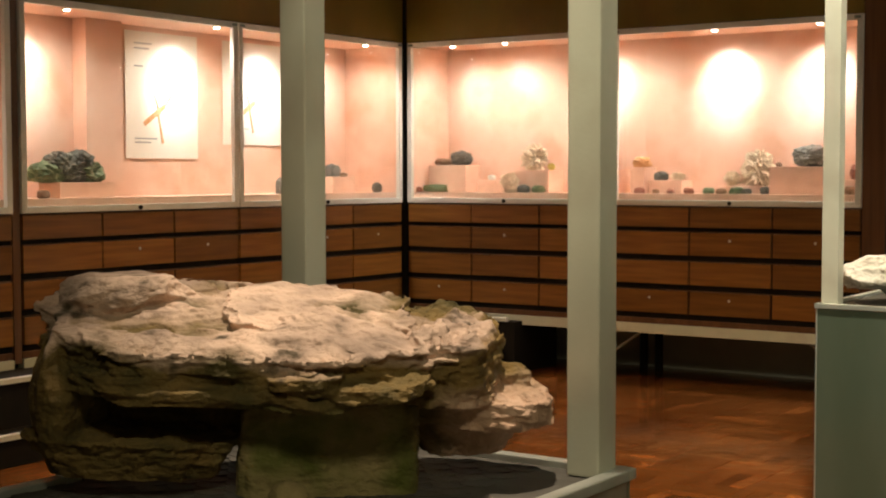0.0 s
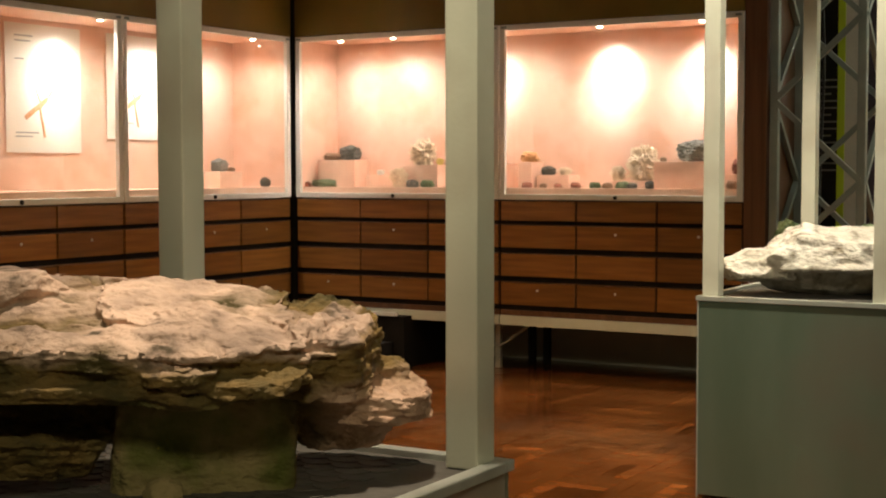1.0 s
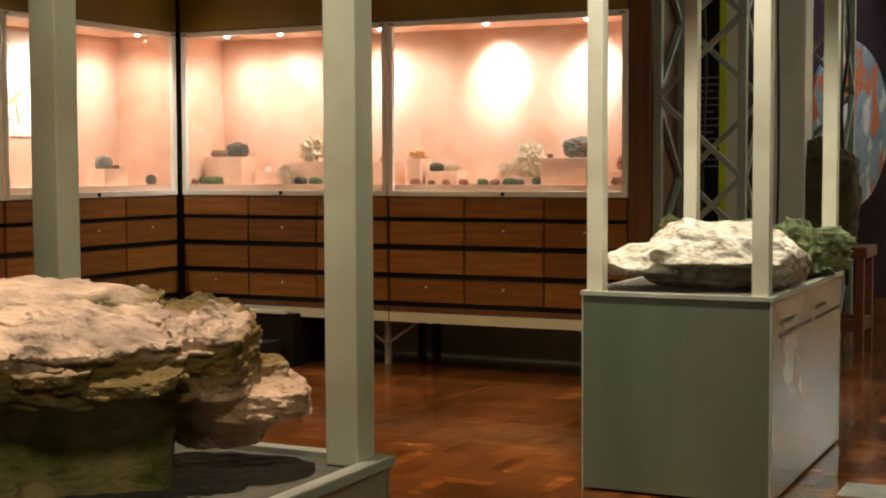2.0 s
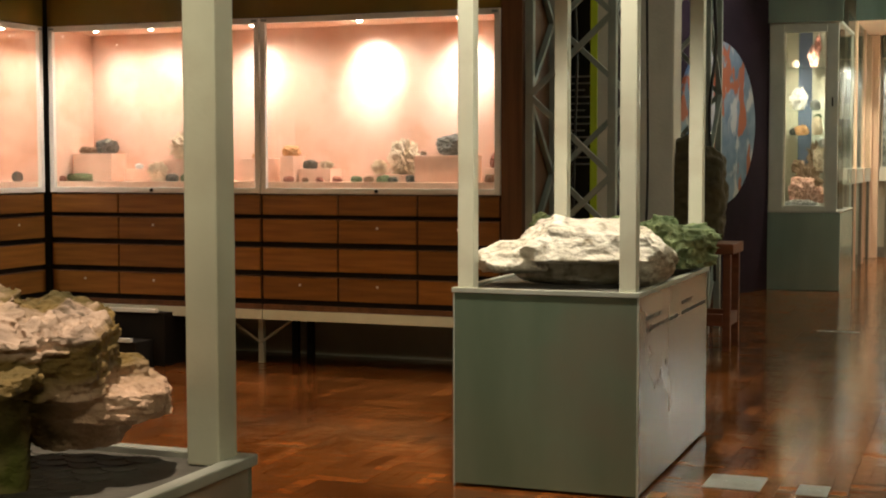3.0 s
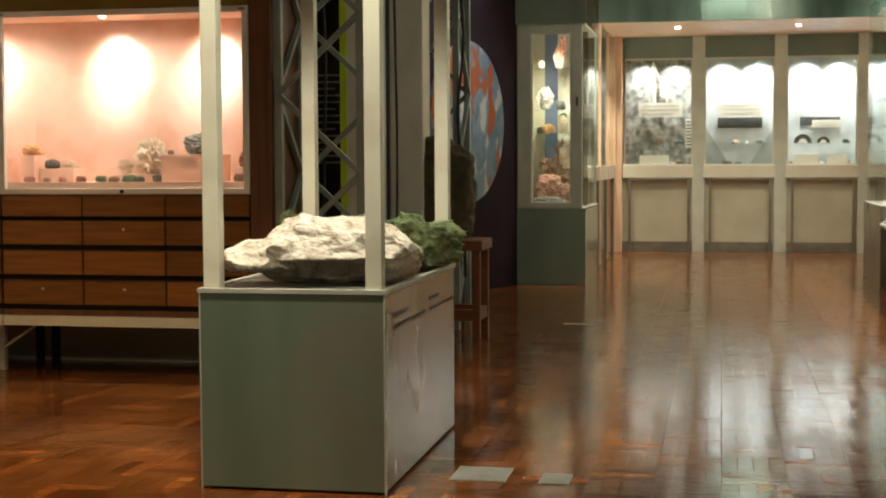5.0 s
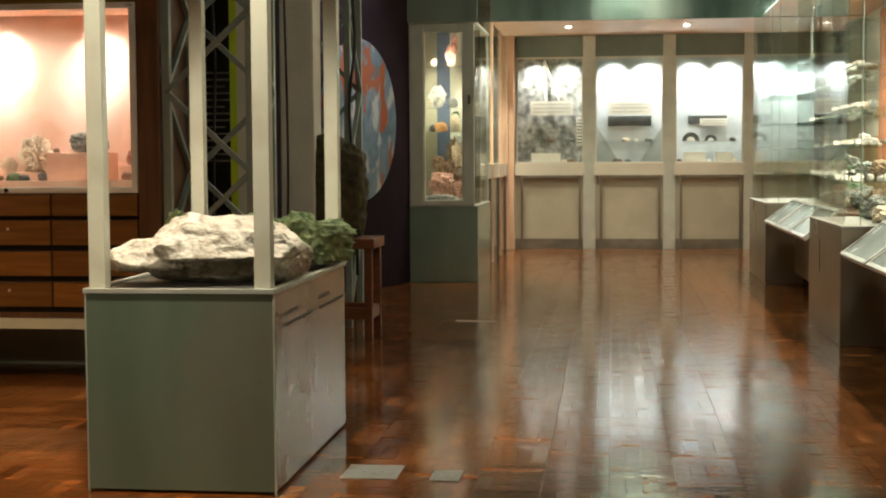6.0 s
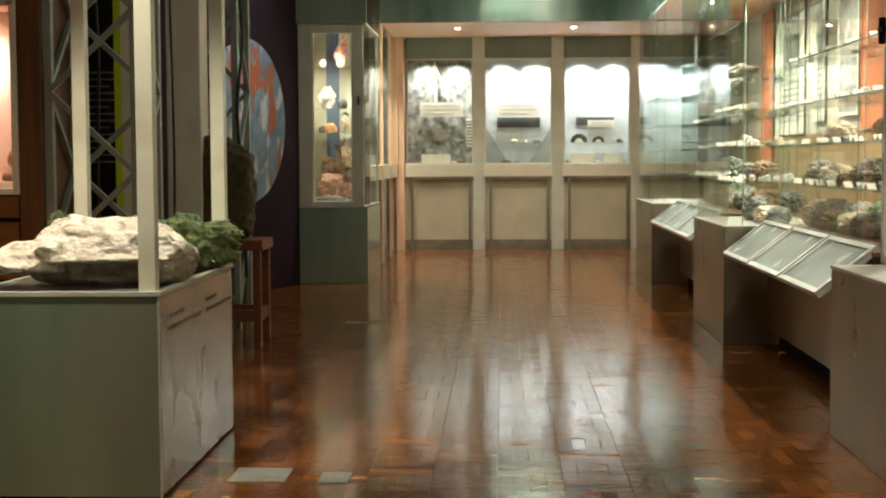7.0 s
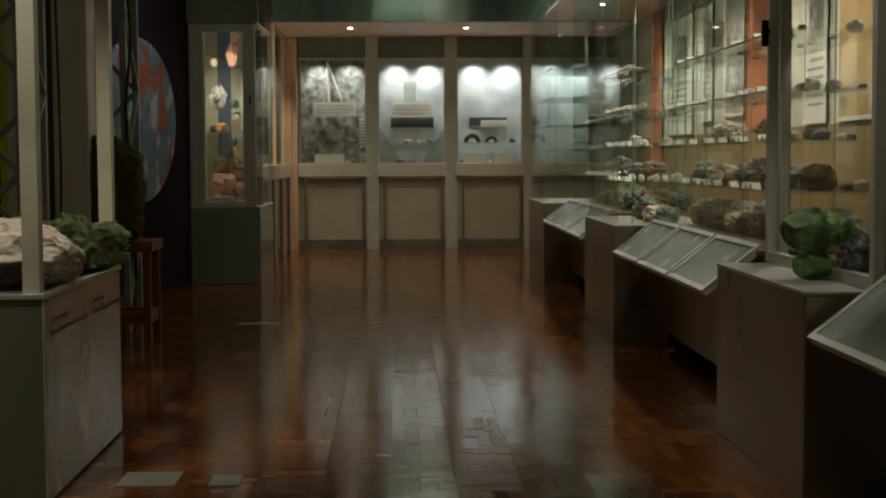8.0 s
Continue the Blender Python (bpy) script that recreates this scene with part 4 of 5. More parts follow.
mineral("yellow", -4.70, 7.95, 1.30, 0.06, 0.05, 0.05, 0, 10)
for x, k in ((-5.2, "white"), (-5.1, "cream"), (-5.68, "red")):
    mineral(k, x, 8.02 if k != "red" else 7.85, 1.235 if k != "red" else BASE, 0.06, 0.05, 0.04, 0, 1)
block(-4.13, -4.04, 7.95, 8.12, BASE, 1.315)
block(-4.40, -4.22, 7.95, 8.12, BASE, 1.30)
mineral("orange", -4.08, 8.0, 1.315, 0.13, 0.08, 0.07, 0, 2)
mineral("orange", -4.3, 8.0, 1.30, 0.1, 0.08, 0.05, 40, 1)
block(-4.02, -3.80, 7.98, 8.14, BASE, 1.235)
mineral("dark", -3.96, 8.03, 1.235, 0.1, 0.08, 0.06, 0, 0)
mineral("cream", -3.85, 8.03, 1.235, 0.12, 0.08, 0.055, 0, 10)
for x, k, w in ((-4.06, "red", 0.09), (-3.95, "brown", 0.05), (-3.85, "red", 0.06), (-3.73, "red", 0.08), (-3.60, "green", 0.09), (-3.52, "brown", 0.08), (-3.42, "green", 0.12), (-3.36, "dark", 0.07)):
    mineral(k, x, 7.93, BASE, w * 0.85, 0.06, 0.02 + 0.22 * w, x * 90, None)
mineral("cream", -3.33, 8.03, 1.20, 0.25, 0.16, 0.23, 0, 12)
mineral("cream", -3.5, 8.05, 1.20, 0.12, 0.1, 0.1, 0, 10)
block(-3.56, -3.23, 7.98, 8.14, BASE, 1.20)
block(-3.21, -2.86, 7.90, 8.12, BASE, 1.315)
mineral("grey", -2.99, 8.0, 1.315, 0.24, 0.15, 0.135, 0, 1)
mineral("brown", -3.17, 7.95, 1.315, 0.04, 0.04, 0.03, 0, 1)
mineral("dark", -3.24, 7.92, BASE, 0.07, 0.06, 0.05, 0, 1)
block(-2.79, -2.66, 7.95, 8.1, BASE, 1.24)
mineral("red", -2.72, 8.0, 1.24, 0.1, 0.09, 0.09, 0, 2)
mineral("brown", -2.74, 7.92, BASE, 0.07, 0.05, 0.05, 0, 2)
# west cases
block(-6.05, -5.88, 4.94, 5.31, BASE, 1.235)
for k, (dy, dz, w) in enumerate(((-0.13, 0, 0.24), (0.02, 0.0, 0.26), (0.15, 0, 0.22), (-0.04, 0.05, 0.2), (0.09, 0.06, 0.18))):
    mineral("green" if k in (0, 2) else "dark", -5.97, 5.05 + dy, 1.235 + dz, 0.16, w, 0.12, 0, k % 4)
mineral("brown", -5.88, 4.83, BASE, 0.07, 0.07, 0.05, 0, 1)
setting("case_pier", box(-6.187, -6.08, 5.30, 5.56, SILL + 0.072, HEAD - 0.022), M_PEACH, "peach pier inside a wall case")
block(-6.02, -5.9, 6.68, 6.85, BASE, 1.15)
mineral("grey", -5.96, 6.76, 1.15, 0.07, 0.08, 0.11, 0, 2)
block(-6.05, -5.9, 7.2, 7.43, BASE, 1.26)
mineral("grey", -5.97, 7.28, 1.26, 0.1, 0.14, 0.09, 0, 1)
mineral("dark", -5.86, 7.62, BASE, 0.06, 0.09, 0.07, 0, 3)
mineral("brown", -5.97, 7.4, 1.26, 0.05, 0.06, 0.03, 0, 1)


def plant_poster(y, z0, z1, w):
    t = thing("poster", (-6.183, y, z0), "cream paper poster with an orange plant drawing", "poster", "paper posters")
    part("sheet", box(0, 0.003, -w / 2, w / 2, 0, z1 - z0), M_PAPER, t)
    h = z1 - z0
    ink = MINERAL_MATS["orange"]
    for a, b, r in (((-0.16, 0.27), (0.02, 0.42), 0.028), ((0.02, 0.42), (0.13, 0.58), 0.012), ((-0.07, 0.5), (-0.02, 0.35), 0.01), ((-0.04, 0.36), (0.0, 0.12), 0.014)):
        part("stroke", bar(bmesh.new(), (0.005, a[0] * w * 1.6, a[1] * h), (0.005, b[0] * w * 1.6, b[1] * h), 0.003, r), ink, t)
    for zz, ww in ((0.9, 0.24), (0.86, 0.2), (0.15, 0.3), (0.12, 0.22), (0.72, 0.12)):
        part("text_line", box(0.003, 0.0045, -0.38 * w, (-0.38 + ww) * w, zz * h, (zz + 0.012) * h), M_GREYPRINT, t)
    return t


plant_poster(5.965, 1.37, 2.10, 0.58)
plant_poster(6.75, 1.46, 2.10, 0.55)


for n in range(22):
    x = (-1.22, -0.14, 0.94)[n % 3] + random.uniform(0.0, 0.8)
    z = 1.482 if n % 2 else 1.192
    w = random.uniform(0.06, 0.14)
    mineral(("brown", "dark", "white", "cream", "grey")[n % 5], x, FY + 0.2 - 0.03 * (n % 2), z, w, w * 0.7, w * 0.5, n * 40, n % 4, "in a far wall case")

# ---- glass tower case on the west side of the hall ----
def steel_pedestal(x0, x1, y0, y1, h, metal=M_STEEL):
    t = thing("steel_pedestal", (x0, y0, 0), "brushed steel pedestal with a pale top edge", "pedestal", "steel pedestals")
    w, d = x1 - x0, y1 - y0
    part("body", box(0, w, 0, d, 0, h - 0.014, 0.006), metal, t)
    part("top", box(-0.004, w + 0.004, -0.004, d + 0.004, h - 0.014, h, 0.003), M_STEELTOP, t)
    return t


M_STEELTOP = mat("steel_top", (0.42, 0.41, 0.37), (0.50, 0.49, 0.44), 6, 0.45, 0.5)
M_BLUE = mat("blue_grey_panel", (0.10, 0.13, 0.20), (0.15, 0.18, 0.26), 4, 0.6)
# shiny tower pedestal steel, base paled to hold the room's reflections
M_STEELT = mat("polished_steel", (0.28, 0.38, 0.31), (0.40, 0.50, 0.43), 2.0, 0.18, 0.5, bump=0.5, bump_scale=2.2, stretch=(1, 1, 0.25))
steel_pedestal(-2.06, -1.335, 14.41, 15.85, 0.785, M_STEELT)
wt = thing("tower_case", (-2.06, 14.41, 0.785), "tall glazed case with a grey metal door frame", "display case", "tower cases")
bm = bmesh.new()
for a in ((0.03, 0.17, 0.0, 1.84), (0.58, 0.69, 0.0, 1.84), (0.17, 0.58, 1.76, 1.84), (0.17, 0.58, 0.0, 0.055)):
    bx(bm, a[0], a[1], 0, 0.05, a[2], a[3], 0.004)
part("door_frame", bm, M_FRAME, wt, "grey metal door frame")
bm = bmesh.new()
for a in ((0.17, 0.185, 0.055, 1.76), (0.565, 0.58, 0.055, 1.76)):
    bx(bm, a[0], a[1], 0.01, 0.04, a[2], a[3])
part("inner_frame", bm, M_CREAM, wt)
part("roof", box(0.0, 0.72, 0.0, 1.44, 1.841, 1.86), M_FRAME, wt)
part("pane", box(0.145, 0.58, 0.02, 0.026, 0.055, 1.76), M_GLASS, wt).visible_shadow = False
part("pane", box(0.694, 0.70, 0.06, 1.42, 0.0, 1.84), M_GREENGLASS, wt).visible_shadow = False
part("corner_bar", box(0.69, 0.71, 1.42, 1.44, 0.0, 1.84), M_FRAME, wt)
part("side_panel", box(0.0, 0.04, 0.05, 1.42, 0.0, 1.84), M_CREAM, wt)
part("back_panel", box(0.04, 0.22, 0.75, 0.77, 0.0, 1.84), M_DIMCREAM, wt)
part("back_panel", box(0.22, 0.36, 0.75, 0.77, 0.0, 1.84), M_BLUE, wt)
part("back_panel", box(0.36, 0.56, 0.75, 0.77, 0.0, 1.84), M_CREAM, wt)
part("back_panel", box(0.56, 0.68, 0.75, 0.77, 0.0, 1.84), M_DSTONE, wt)
part("lock", box(0.632, 0.646, -0.02, 0.0, 1.03, 1.12), M_BLACK, wt, "black door lock")
part("bulb", rod(bmesh.new(), (0.45, 0.3, 1.83), (0.45, 0.3, 1.84), 0.035, 16), M_BULB, wt)
lamp("tower_spot", "SPOT", 38, PALE, look((-1.61, 14.65, 2.58), (-1.72, 14.95, 1.0)), 0.02, 90, 0.8)
# unseen spot added to brighten the rear half behind the side pane
lamp("tower_spot", "SPOT", 55, PALE, look((-1.65, 15.5, 2.6), (-1.75, 15.45, 1.4)), 0.02, 120, 0.8)
lamp("tower_spot", "SPOT", 18, PALE, look((-1.8, 14.6, 2.58), (-1.78, 14.95, 1.6)), 0.02, 90, 0.8)
for z in (1.16, 1.545, 1.80, 2.23):
    t = thing("glass_shelf", (-1.93, 14.8, z), "small glass shelf inside a tower case", "shelf", "tower shelves")
    part("sheet", box(0, 0.44, 0, 0.4, -0.008, 0), M_GREENGLASS, t)
W = "in a tall glazed case"
mineral("white", -1.80, 14.9, 1.80, 0.2, 0.15, 0.25, 0, 10, W)
mineral("grey", -1.64, 14.92, 1.80, 0.11, 0.1, 0.11, 0, 1, W)
mineral("pink", -1.66, 14.92, 2.23, 0.13, 0.1, 0.25, 0, 10, W)
mineral("orange", -1.77, 14.9, 1.545, 0.15, 0.1, 0.11, 0, 1, W)
mineral("cream", -1.62, 14.92, 1.545, 0.12, 0.1, 0.2, 0, 2, W)
mineral("brown", -1.63, 14.95, 1.16, 0.2, 0.14, 0.35, 0, 11, W)
mineral("brown", -1.8, 14.93, 1.16, 0.16, 0.12, 0.14, 0, 2, W)
mineral("pink", -1.74, 14.75, 0.86, 0.3, 0.2, 0.27, 0, 2, W)
mineral("pink", -1.57, 14.72, 0.86, 0.14, 0.12, 0.18, 0, 1, W)
mineral("brown", -1.70, 14.85, 0.86, 0.34, 0.2, 0.42, 30, 12, W)
mineral("cream", -1.60, 14.9, 1.18, 0.14, 0.12, 0.3, 50, 11, W)
mineral("green", -1.62, 14.93, 1.55, 0.1, 0.08, 0.22, 10, 3, W)
mineral("dark", -1.84, 14.93, 1.55, 0.12, 0.1, 0.08, 10, 1, W)
mineral("white", -1.57, 14.9, 1.42, 0.08, 0.08, 0.12, 10, 11, W)
mineral("cream", -1.84, 14.9, 2.23, 0.08, 0.07, 0.09, 10, 10, W)
mineral("red", -1.62, 14.9, 2.38, 0.09, 0.08, 0.2, 80, 11, W)
mineral("grey", -1.74, 14.55, 0.787, 0.44, 0.16, 0.1, 0, 12, W)
mineral("white", -1.74, 14.66, 0.787, 0.42, 0.12, 0.12, 0, 10, W)
for z in (1.2, 1.6, 2.0):
    t = thing("glass_shelf", (-1.98, 15.25, z), "small glass shelf inside a tower case", "shelf", "tower shelves")
    part("sheet", box(0, 0.56, 0, 0.5, -0.008, 0), M_GREENGLASS, t)
    for k in range(3):
        mineral(("white", "pink", "grey", "cream", "brown")[(k + int(z * 5)) % 5], -1.55, 15.33 + 0.16 * k, z, 0.1, 0.12, 0.1 + 0.03 * k, 40 * k, k + (k == 1) * 9, W)
# side row behind the tower
setting("west_side_wall", box(-2.2, -2.1, 15.9, FY + 0.5, 0, 2.94), M_CREAM, "cream side wall")
for y in (16.1, 17.3, 18.5):
    t = thing("side_case", (-1.9, y, 0), "narrow side wall case on a leg frame", "display case", "side wall cases")
    part("sill", box(0, 0.48, 0, 1.1, 1.02, 1.19), M_CREAM, t)
    part("back_panel", box(0.1, 0.12, 0, 1.1, 1.19, 2.65), M_PHOTO if y > 17 else M_PAPER, t)
    part("pane", box(0.47, 0.476, 0, 1.1, 1.19, 2.9), M_GREENGLASS, t).visible_shadow = False
    part("mullion", box(0.45, 0.49, 1.1, 1.14, 0, 2.9), M_TAN, t)
    for yy in (0.1, 0.95):
        part("leg", box(0.44, 0.475, yy, yy + 0.035, 0, 1.02), M_LEG, t)
    lamp("side_case_spot", "SPOT", 75, PALE, look((-1.55, y + 0.55, 2.85), (-1.8, y + 0.55, 1.9)), 0.02, 90, 0.7)

# ---- east row: pedestals, label desks, tall glass cases ----
EX, GX = 1.535, 1.82
for y0, y1, h in ((5.13, 6.54, 0.78), (9.68, 11.2, 0.805), (14.36, 16.0, 0.81)):
    steel_pedestal(EX, EX + 0.75, y0, y1, h, M_STEELB)
M_LABEL = mat("label_glass", (0.24, 0.28, 0.27), (0.31, 0.35, 0.33), 5, 0.25)


def label_desk(y0, y1, n):
    t = thing("label_desk", (EX, y0, 0), "sloping label desk with three framed grey panels", "label desk", "label desks")
    L = y1 - y0
    part("base_panel", box(0.28, 0.31, 0, L, 0.12, 0.8), M_STEELB, t, "brushed steel base panel")
    # black board standing in for the shaded recess below the desk
    part("dark_recess_board", box(0.36, 0.38, 0, L, 0.0, 0.12), M_BLACK, t)
    part("shelf_board", box(0.24, 0.75, 0, L, 0.80, 0.82), M_CARC, t)
    w = L / n
    for k in range(n):
        a, b = k * w + 0.025, (k + 1) * w - 0.025
        m = Matrix.Translation((-0.02, 0, 0.625)) @ pose(0, 0, 0, 0, -38, 0)
        tray = bmesh.new()
        bx(tray, 0, 0.36, a, b, -0.03, -0.012, 0.003)
        bmesh.ops.transform(tray, matrix=m, verts=tray.verts)
        fr = part("panel_tray", tray, M_FRAME, t)
        bm = bmesh.new()
        for q in ((0, 0.03, a, b), (0.33, 0.36, a, b), (0.03, 0.33, a, a + 0.035), (0.03, 0.33, b - 0.035, b)):
            bx(bm, *q, -0.0115, 0.008, 0.003)
        bmesh.ops.transform(bm, matrix=m, verts=bm.verts)
        part("panel_frame", bm, M_ALU, fr, "pale metal panel frame")
        sh = box(0.03, 0.33, a + 0.035, b - 0.035, -0.0115, -0.002)
        bmesh.ops.transform(sh, matrix=m, verts=sh.verts)
        part("label_sheet", sh, M_LABEL, fr, "grey green label sheet behind glass")
    return t


for y0, y1 in ((6.75, 9.6), (11.4, 14.3), (2.2, 5.05)):
    label_desk(y0, y1, 3)


def vitrine(y0, y1, z0, x0=GX, panes=2, ends=False):
    """A tall glass case with shelves along the east side."""
    t = thing("glass_vitrine", (x0, y0, z0), "tall frameless glass case with glass shelves and minerals", "display case", "glass vitrines")
    L, h = y1 - y0, 2.9 - z0
    for k in range(panes):
        a, b = k * L / panes + 0.004, (k + 1) * L / panes - 0.004
        p = part("pane", box(0, 0.01, a, b, 0, h), M_GREENGLASS, t, "green-edged glass pane")
        p.visible_shadow = False
    for y in (0.0, L - 0.01) if ends else ():
        p = part("end_pane", box(0.012, 0.72, y, y + 0.01, 0, h), M_GREENGLASS, t, "green-edged glass pane")
        p.visible_shadow = False
    for k in range(panes + 2):
        y = 0.06 + k * (L - 0.12) / (panes + 1)
        part("shelf_rod", rod(bmesh.new(), (0.12, y, 0), (0.12, y, h), 0.003, 8), M_TRUSS, t, "thin upright shelf rod")
        part("shelf_rod", rod(bmesh.new(), (0.62, y, 0), (0.62, y, h), 0.004, 8), M_TRUSS, t, "thin upright shelf rod")
    levels = [z - z0 for z in (1.10, 1.35, 1.60, 1.88, 2.18)]
    for z in levels:
        s = part("shelf", box(0.08, 0.66, 0.03, L - 0.03, z - 0.01, z), M_GREENGLASS, t, "green-edged glass shelf")
        s.visible_shadow = False
        part("shelf_edge", box(0.074, 0.0795, 0.03, L - 0.03, z - 0.01, z), M_EDGE, s)
    return t


M_EDGE = mat("polished_glass_edge", (0.30, 0.42, 0.36), (0.40, 0.52, 0.46), 5, 0.2)
vitrine(6.74, 9.62, 0.83)
vitrine(9.72, 11.16, 0.806, EX + 0.02, 1, True)
vitrine(11.25, 14.3, 0.83)
vitrine(14.42, 15.95, 0.811, EX + 0.02, 1, True)
random.seed(5)
KINDS = ("white", "white", "grey", "brown", "cream", "white", "dark", "grey", "white")
for y0, y1, x0, zs in ((6.9, 9.5, GX, (1.10, 1.35, 1.60, 1.88)), (9.85, 11.0, EX + 0.02, (1.10, 1.35, 1.60, 1.88)), (11.4, 14.2, GX, (1.10, 1.35, 1.6, 1.88))):
    for z in zs:
        y = y0
        while y < y1:
            w = random.uniform(0.04, 0.10)
            mineral(random.choice(KINDS), x0 + random.choice((0.2, 0.3, 0.5)), y, z, w, w * random.uniform(0.7, 1.2), w * random.uniform(0.4, 0.9), random.uniform(0, 360), random.choice((0, 1, 2, 3, 10)), "on a glass shelf")
            y += random.uniform(0.11, 0.24)
for y0, y1, x0, z, step, big, count in ((6.95, 9.5, GX, 0.822, 0.17, 0.26, 2), (9.85, 11.05, EX + 0.1, 0.807, 0.2, 0.24, 1), (11.4, 14.2, GX, 0.822, 0.24, 0.26, 2), (6.95, 9.5, GX, 1.10, 0.4, 0.24, 1), (11.4, 14.2, GX, 1.10, 0.5, 0.26, 1), (7.0, 9.4, GX, 1.35, 0.8, 0.2, 1)):
    for row in range(count):
        y = y0 + 0.08 * row
        while y < y1:
            w = big * random.uniform(0.6, 1.1)
            mineral(random.choice(("grey", "dark", "brown", "green", "grey", "cream")), x0 + 0.3 + 0.22 * row, y, z, w, w * random.uniform(0.8, 1.2), w * random.uniform(0.5, 0.8), random.uniform(0, 360), random.choice((0, 1, 2, 3)), "inside a tall glass case")
            y += step * random.uniform(0.8, 1.4)
tent = bmesh.new()
for side in (-1, 1):
    bar(tent, (0, side * 0.028, 0.0), (0, 0, 0.032), 0.05, 0.0015)
tent_mesh = mesh_of("label_card", tent, M_PAPER)
for y0, y1, x0, gap in ((6.95, 9.5, GX, 0.31), (9.9, 11.0, EX + 0.02, 0.3), (11.45, 14.2, GX, 0.42)):
    for z in (1.10, 1.35, 1.60, 1.88):
        y = y0 + random.uniform(0, 0.15)
        while y < y1:
            ob = new("label_card", tent_mesh)
            ob.matrix_world = pose(x0 + 0.13, y, z, 0, 0, random.uniform(-15, 15))
            tagged(ob, "small folded white label card on a glass shelf", "label card", "label cards")
            y += gap * random.choice((0.3, 1.0, 1.3, 0.3))
mineral("white", 2.10, 7.0, 1.10, 0.14, 0.12, 0.09, 0, 1, "on a glass shelf")
# door frame over the first east pedestal
df = thing("case_door", (1.78, 5.1, 0.78), "grey metal framed glass case door with a black lock", "door")
for y in (0.02, 1.49):
    part("stile", box(0, 0.045, y, y + 0.045, 0.002, 2.1, 0.004), M_FRAME, df)
    part("stile", box(0.055, 0.10, y, y + 0.045, 0.002, 2.1, 0.004), M_FRAME, df)
part("sill", box(0.0, 0.045, 0.065, 1.49, 0.002, 0.05, 0.003), M_ALU, df)
pn = part("pane", box(0.02, 0.026, 0.065, 1.49, 0.05, 2.1), M_GREENGLASS, df)
pn.visible_shadow = False
part("lock", box(-0.03, 0.0, 1.5, 1.52, 1.0, 1.12, 0.004), M_BLACK, df, "black door lock")
part("lock_arm", box(-0.028, 0.0, 1.47, 1.54, 1.055, 1.075, 0.003), M_BLACK, df, "black lock lever")

# ---- east back wall: panels and posters ----
M_OLIVE = mat("olive_wood_panel", (0.30, 0.20, 0.085), (0.38, 0.26, 0.12), 3, 0.6, stretch=(4, 4, 0.4))
M_ORANGE = mat("orange_panel", (0.55, 0.17, 0.07), (0.62, 0.21, 0.09), 3, 0.6)
M_TANPOST = mat("tan_print", (0.55, 0.36, 0.16), (0.66, 0.46, 0.24), 4, 0.6, stain=((0.22, 0.14, 0.07), 3))
setting("east_dado", box(3.02, 3.05, 4.5, 17.5, 0, 1.49), M_OLIVE, "olive brown wooden dado")
setting("east_upper", box(3.03, 3.05, 4.5, 17.5, 1.49, 2.94), M_CREAM, "cream wall over the dado")
setting("east_soffit", box(1.8, 3.05, 5.0, 17.5, 2.94, 3.0), M_TAN, "tan soffit over the glass cases")
setting("east_bulkhead", box(1.77, 1.8, 5.0, 17.5, 2.94, CEIL), M_GREENGL, "reflective green metal bulkhead")
for y0, y1, z0, z1, m, lab in (
        (8.72, 9.49, 1.50, 2.75, M_TANPOST, "tan illustrated poster in a white frame"),
        (9.74, 10.29, 1.50, 2.75, M_PAPER, "pale paper poster on a cream wall"),
        (11.15, 11.97, 1.50, 2.8, M_ORANGE, "plain orange exhibit panel"),
        (12.05, 12.8, 1.62, 2.8, M_PHOTO, "grey photo panel on a cream wall"),
        (13.3, 13.8, 1.6, 2.8, M_PAPER, "narrow white exhibit panel"),
        (14.2, 15.6, 1.5, 2.8, M_PAPER, "pale paper poster on a cream wall"),
        (15.8, 16.5, 1.2, 2.9, M_ORANGE, "plain orange exhibit panel"),
        (7.2, 8.3, 1.5, 2.75, M_PAPER, "pale paper poster on a cream wall")):
    t = thing("poster", (3.0, (y0 + y1) / 2, z0), lab, "poster", "wall posters")
    w = (y1 - y0) / 2
    part("sheet", box(0.008, 0.02, -w, w, 0, z1 - z0), m, t)
    if m == M_PAPER:
        h = z1 - z0
        part("picture", box(0.0055, 0.0075, -0.7 * w, 0.55 * w, 0.48 * h, 0.86 * h), M_PHOTO, t, "grey printed picture")
        for k in range(7):
            part("text_line", box(0.006, 0.0075, -0.7 * w, (0.7 - 0.3 * (k % 3 == 2)) * w, (0.1 + 0.05 * k) * h, (0.117 + 0.05 * k) * h), M_GREYPRINT, t)
    for a in ((-w, -w + 0.03, 0, z1 - z0), (w - 0.03, w, 0, z1 - z0), (-w + 0.03, w - 0.03, 0, 0.03), (-w + 0.03, w - 0.03, z1 - z0 - 0.03, z1 - z0)):
        part("frame_bar", box(0.0, 0.02, *a), M_PAPER if m != M_ORANGE else M_ORANGE, t)
# unseen lamps added to brighten the posters and glass shelves
for y, e in ((7.4, 60), (9.2, 66), (10.6, 80), (12.3, 90), (14.0, 80), (15.6, 80)):
    t = thing("added_vitrine_lamp", (2.3, y, 2.94), "small round lamp added over glass cases, not seen", "downlight", "vitrine downlights")
    part("bulb", rod(bmesh.new(), (0, 0, -0.006), (0, 0, -0.001), 0.03, 16), M_BULB, t)
    lamp("vitrine_spot", "SPOT", e * 1.9, PALE, look((2.3, y, 2.92), (2.6, y, 1.2)), 0.03, 118, 0.8)

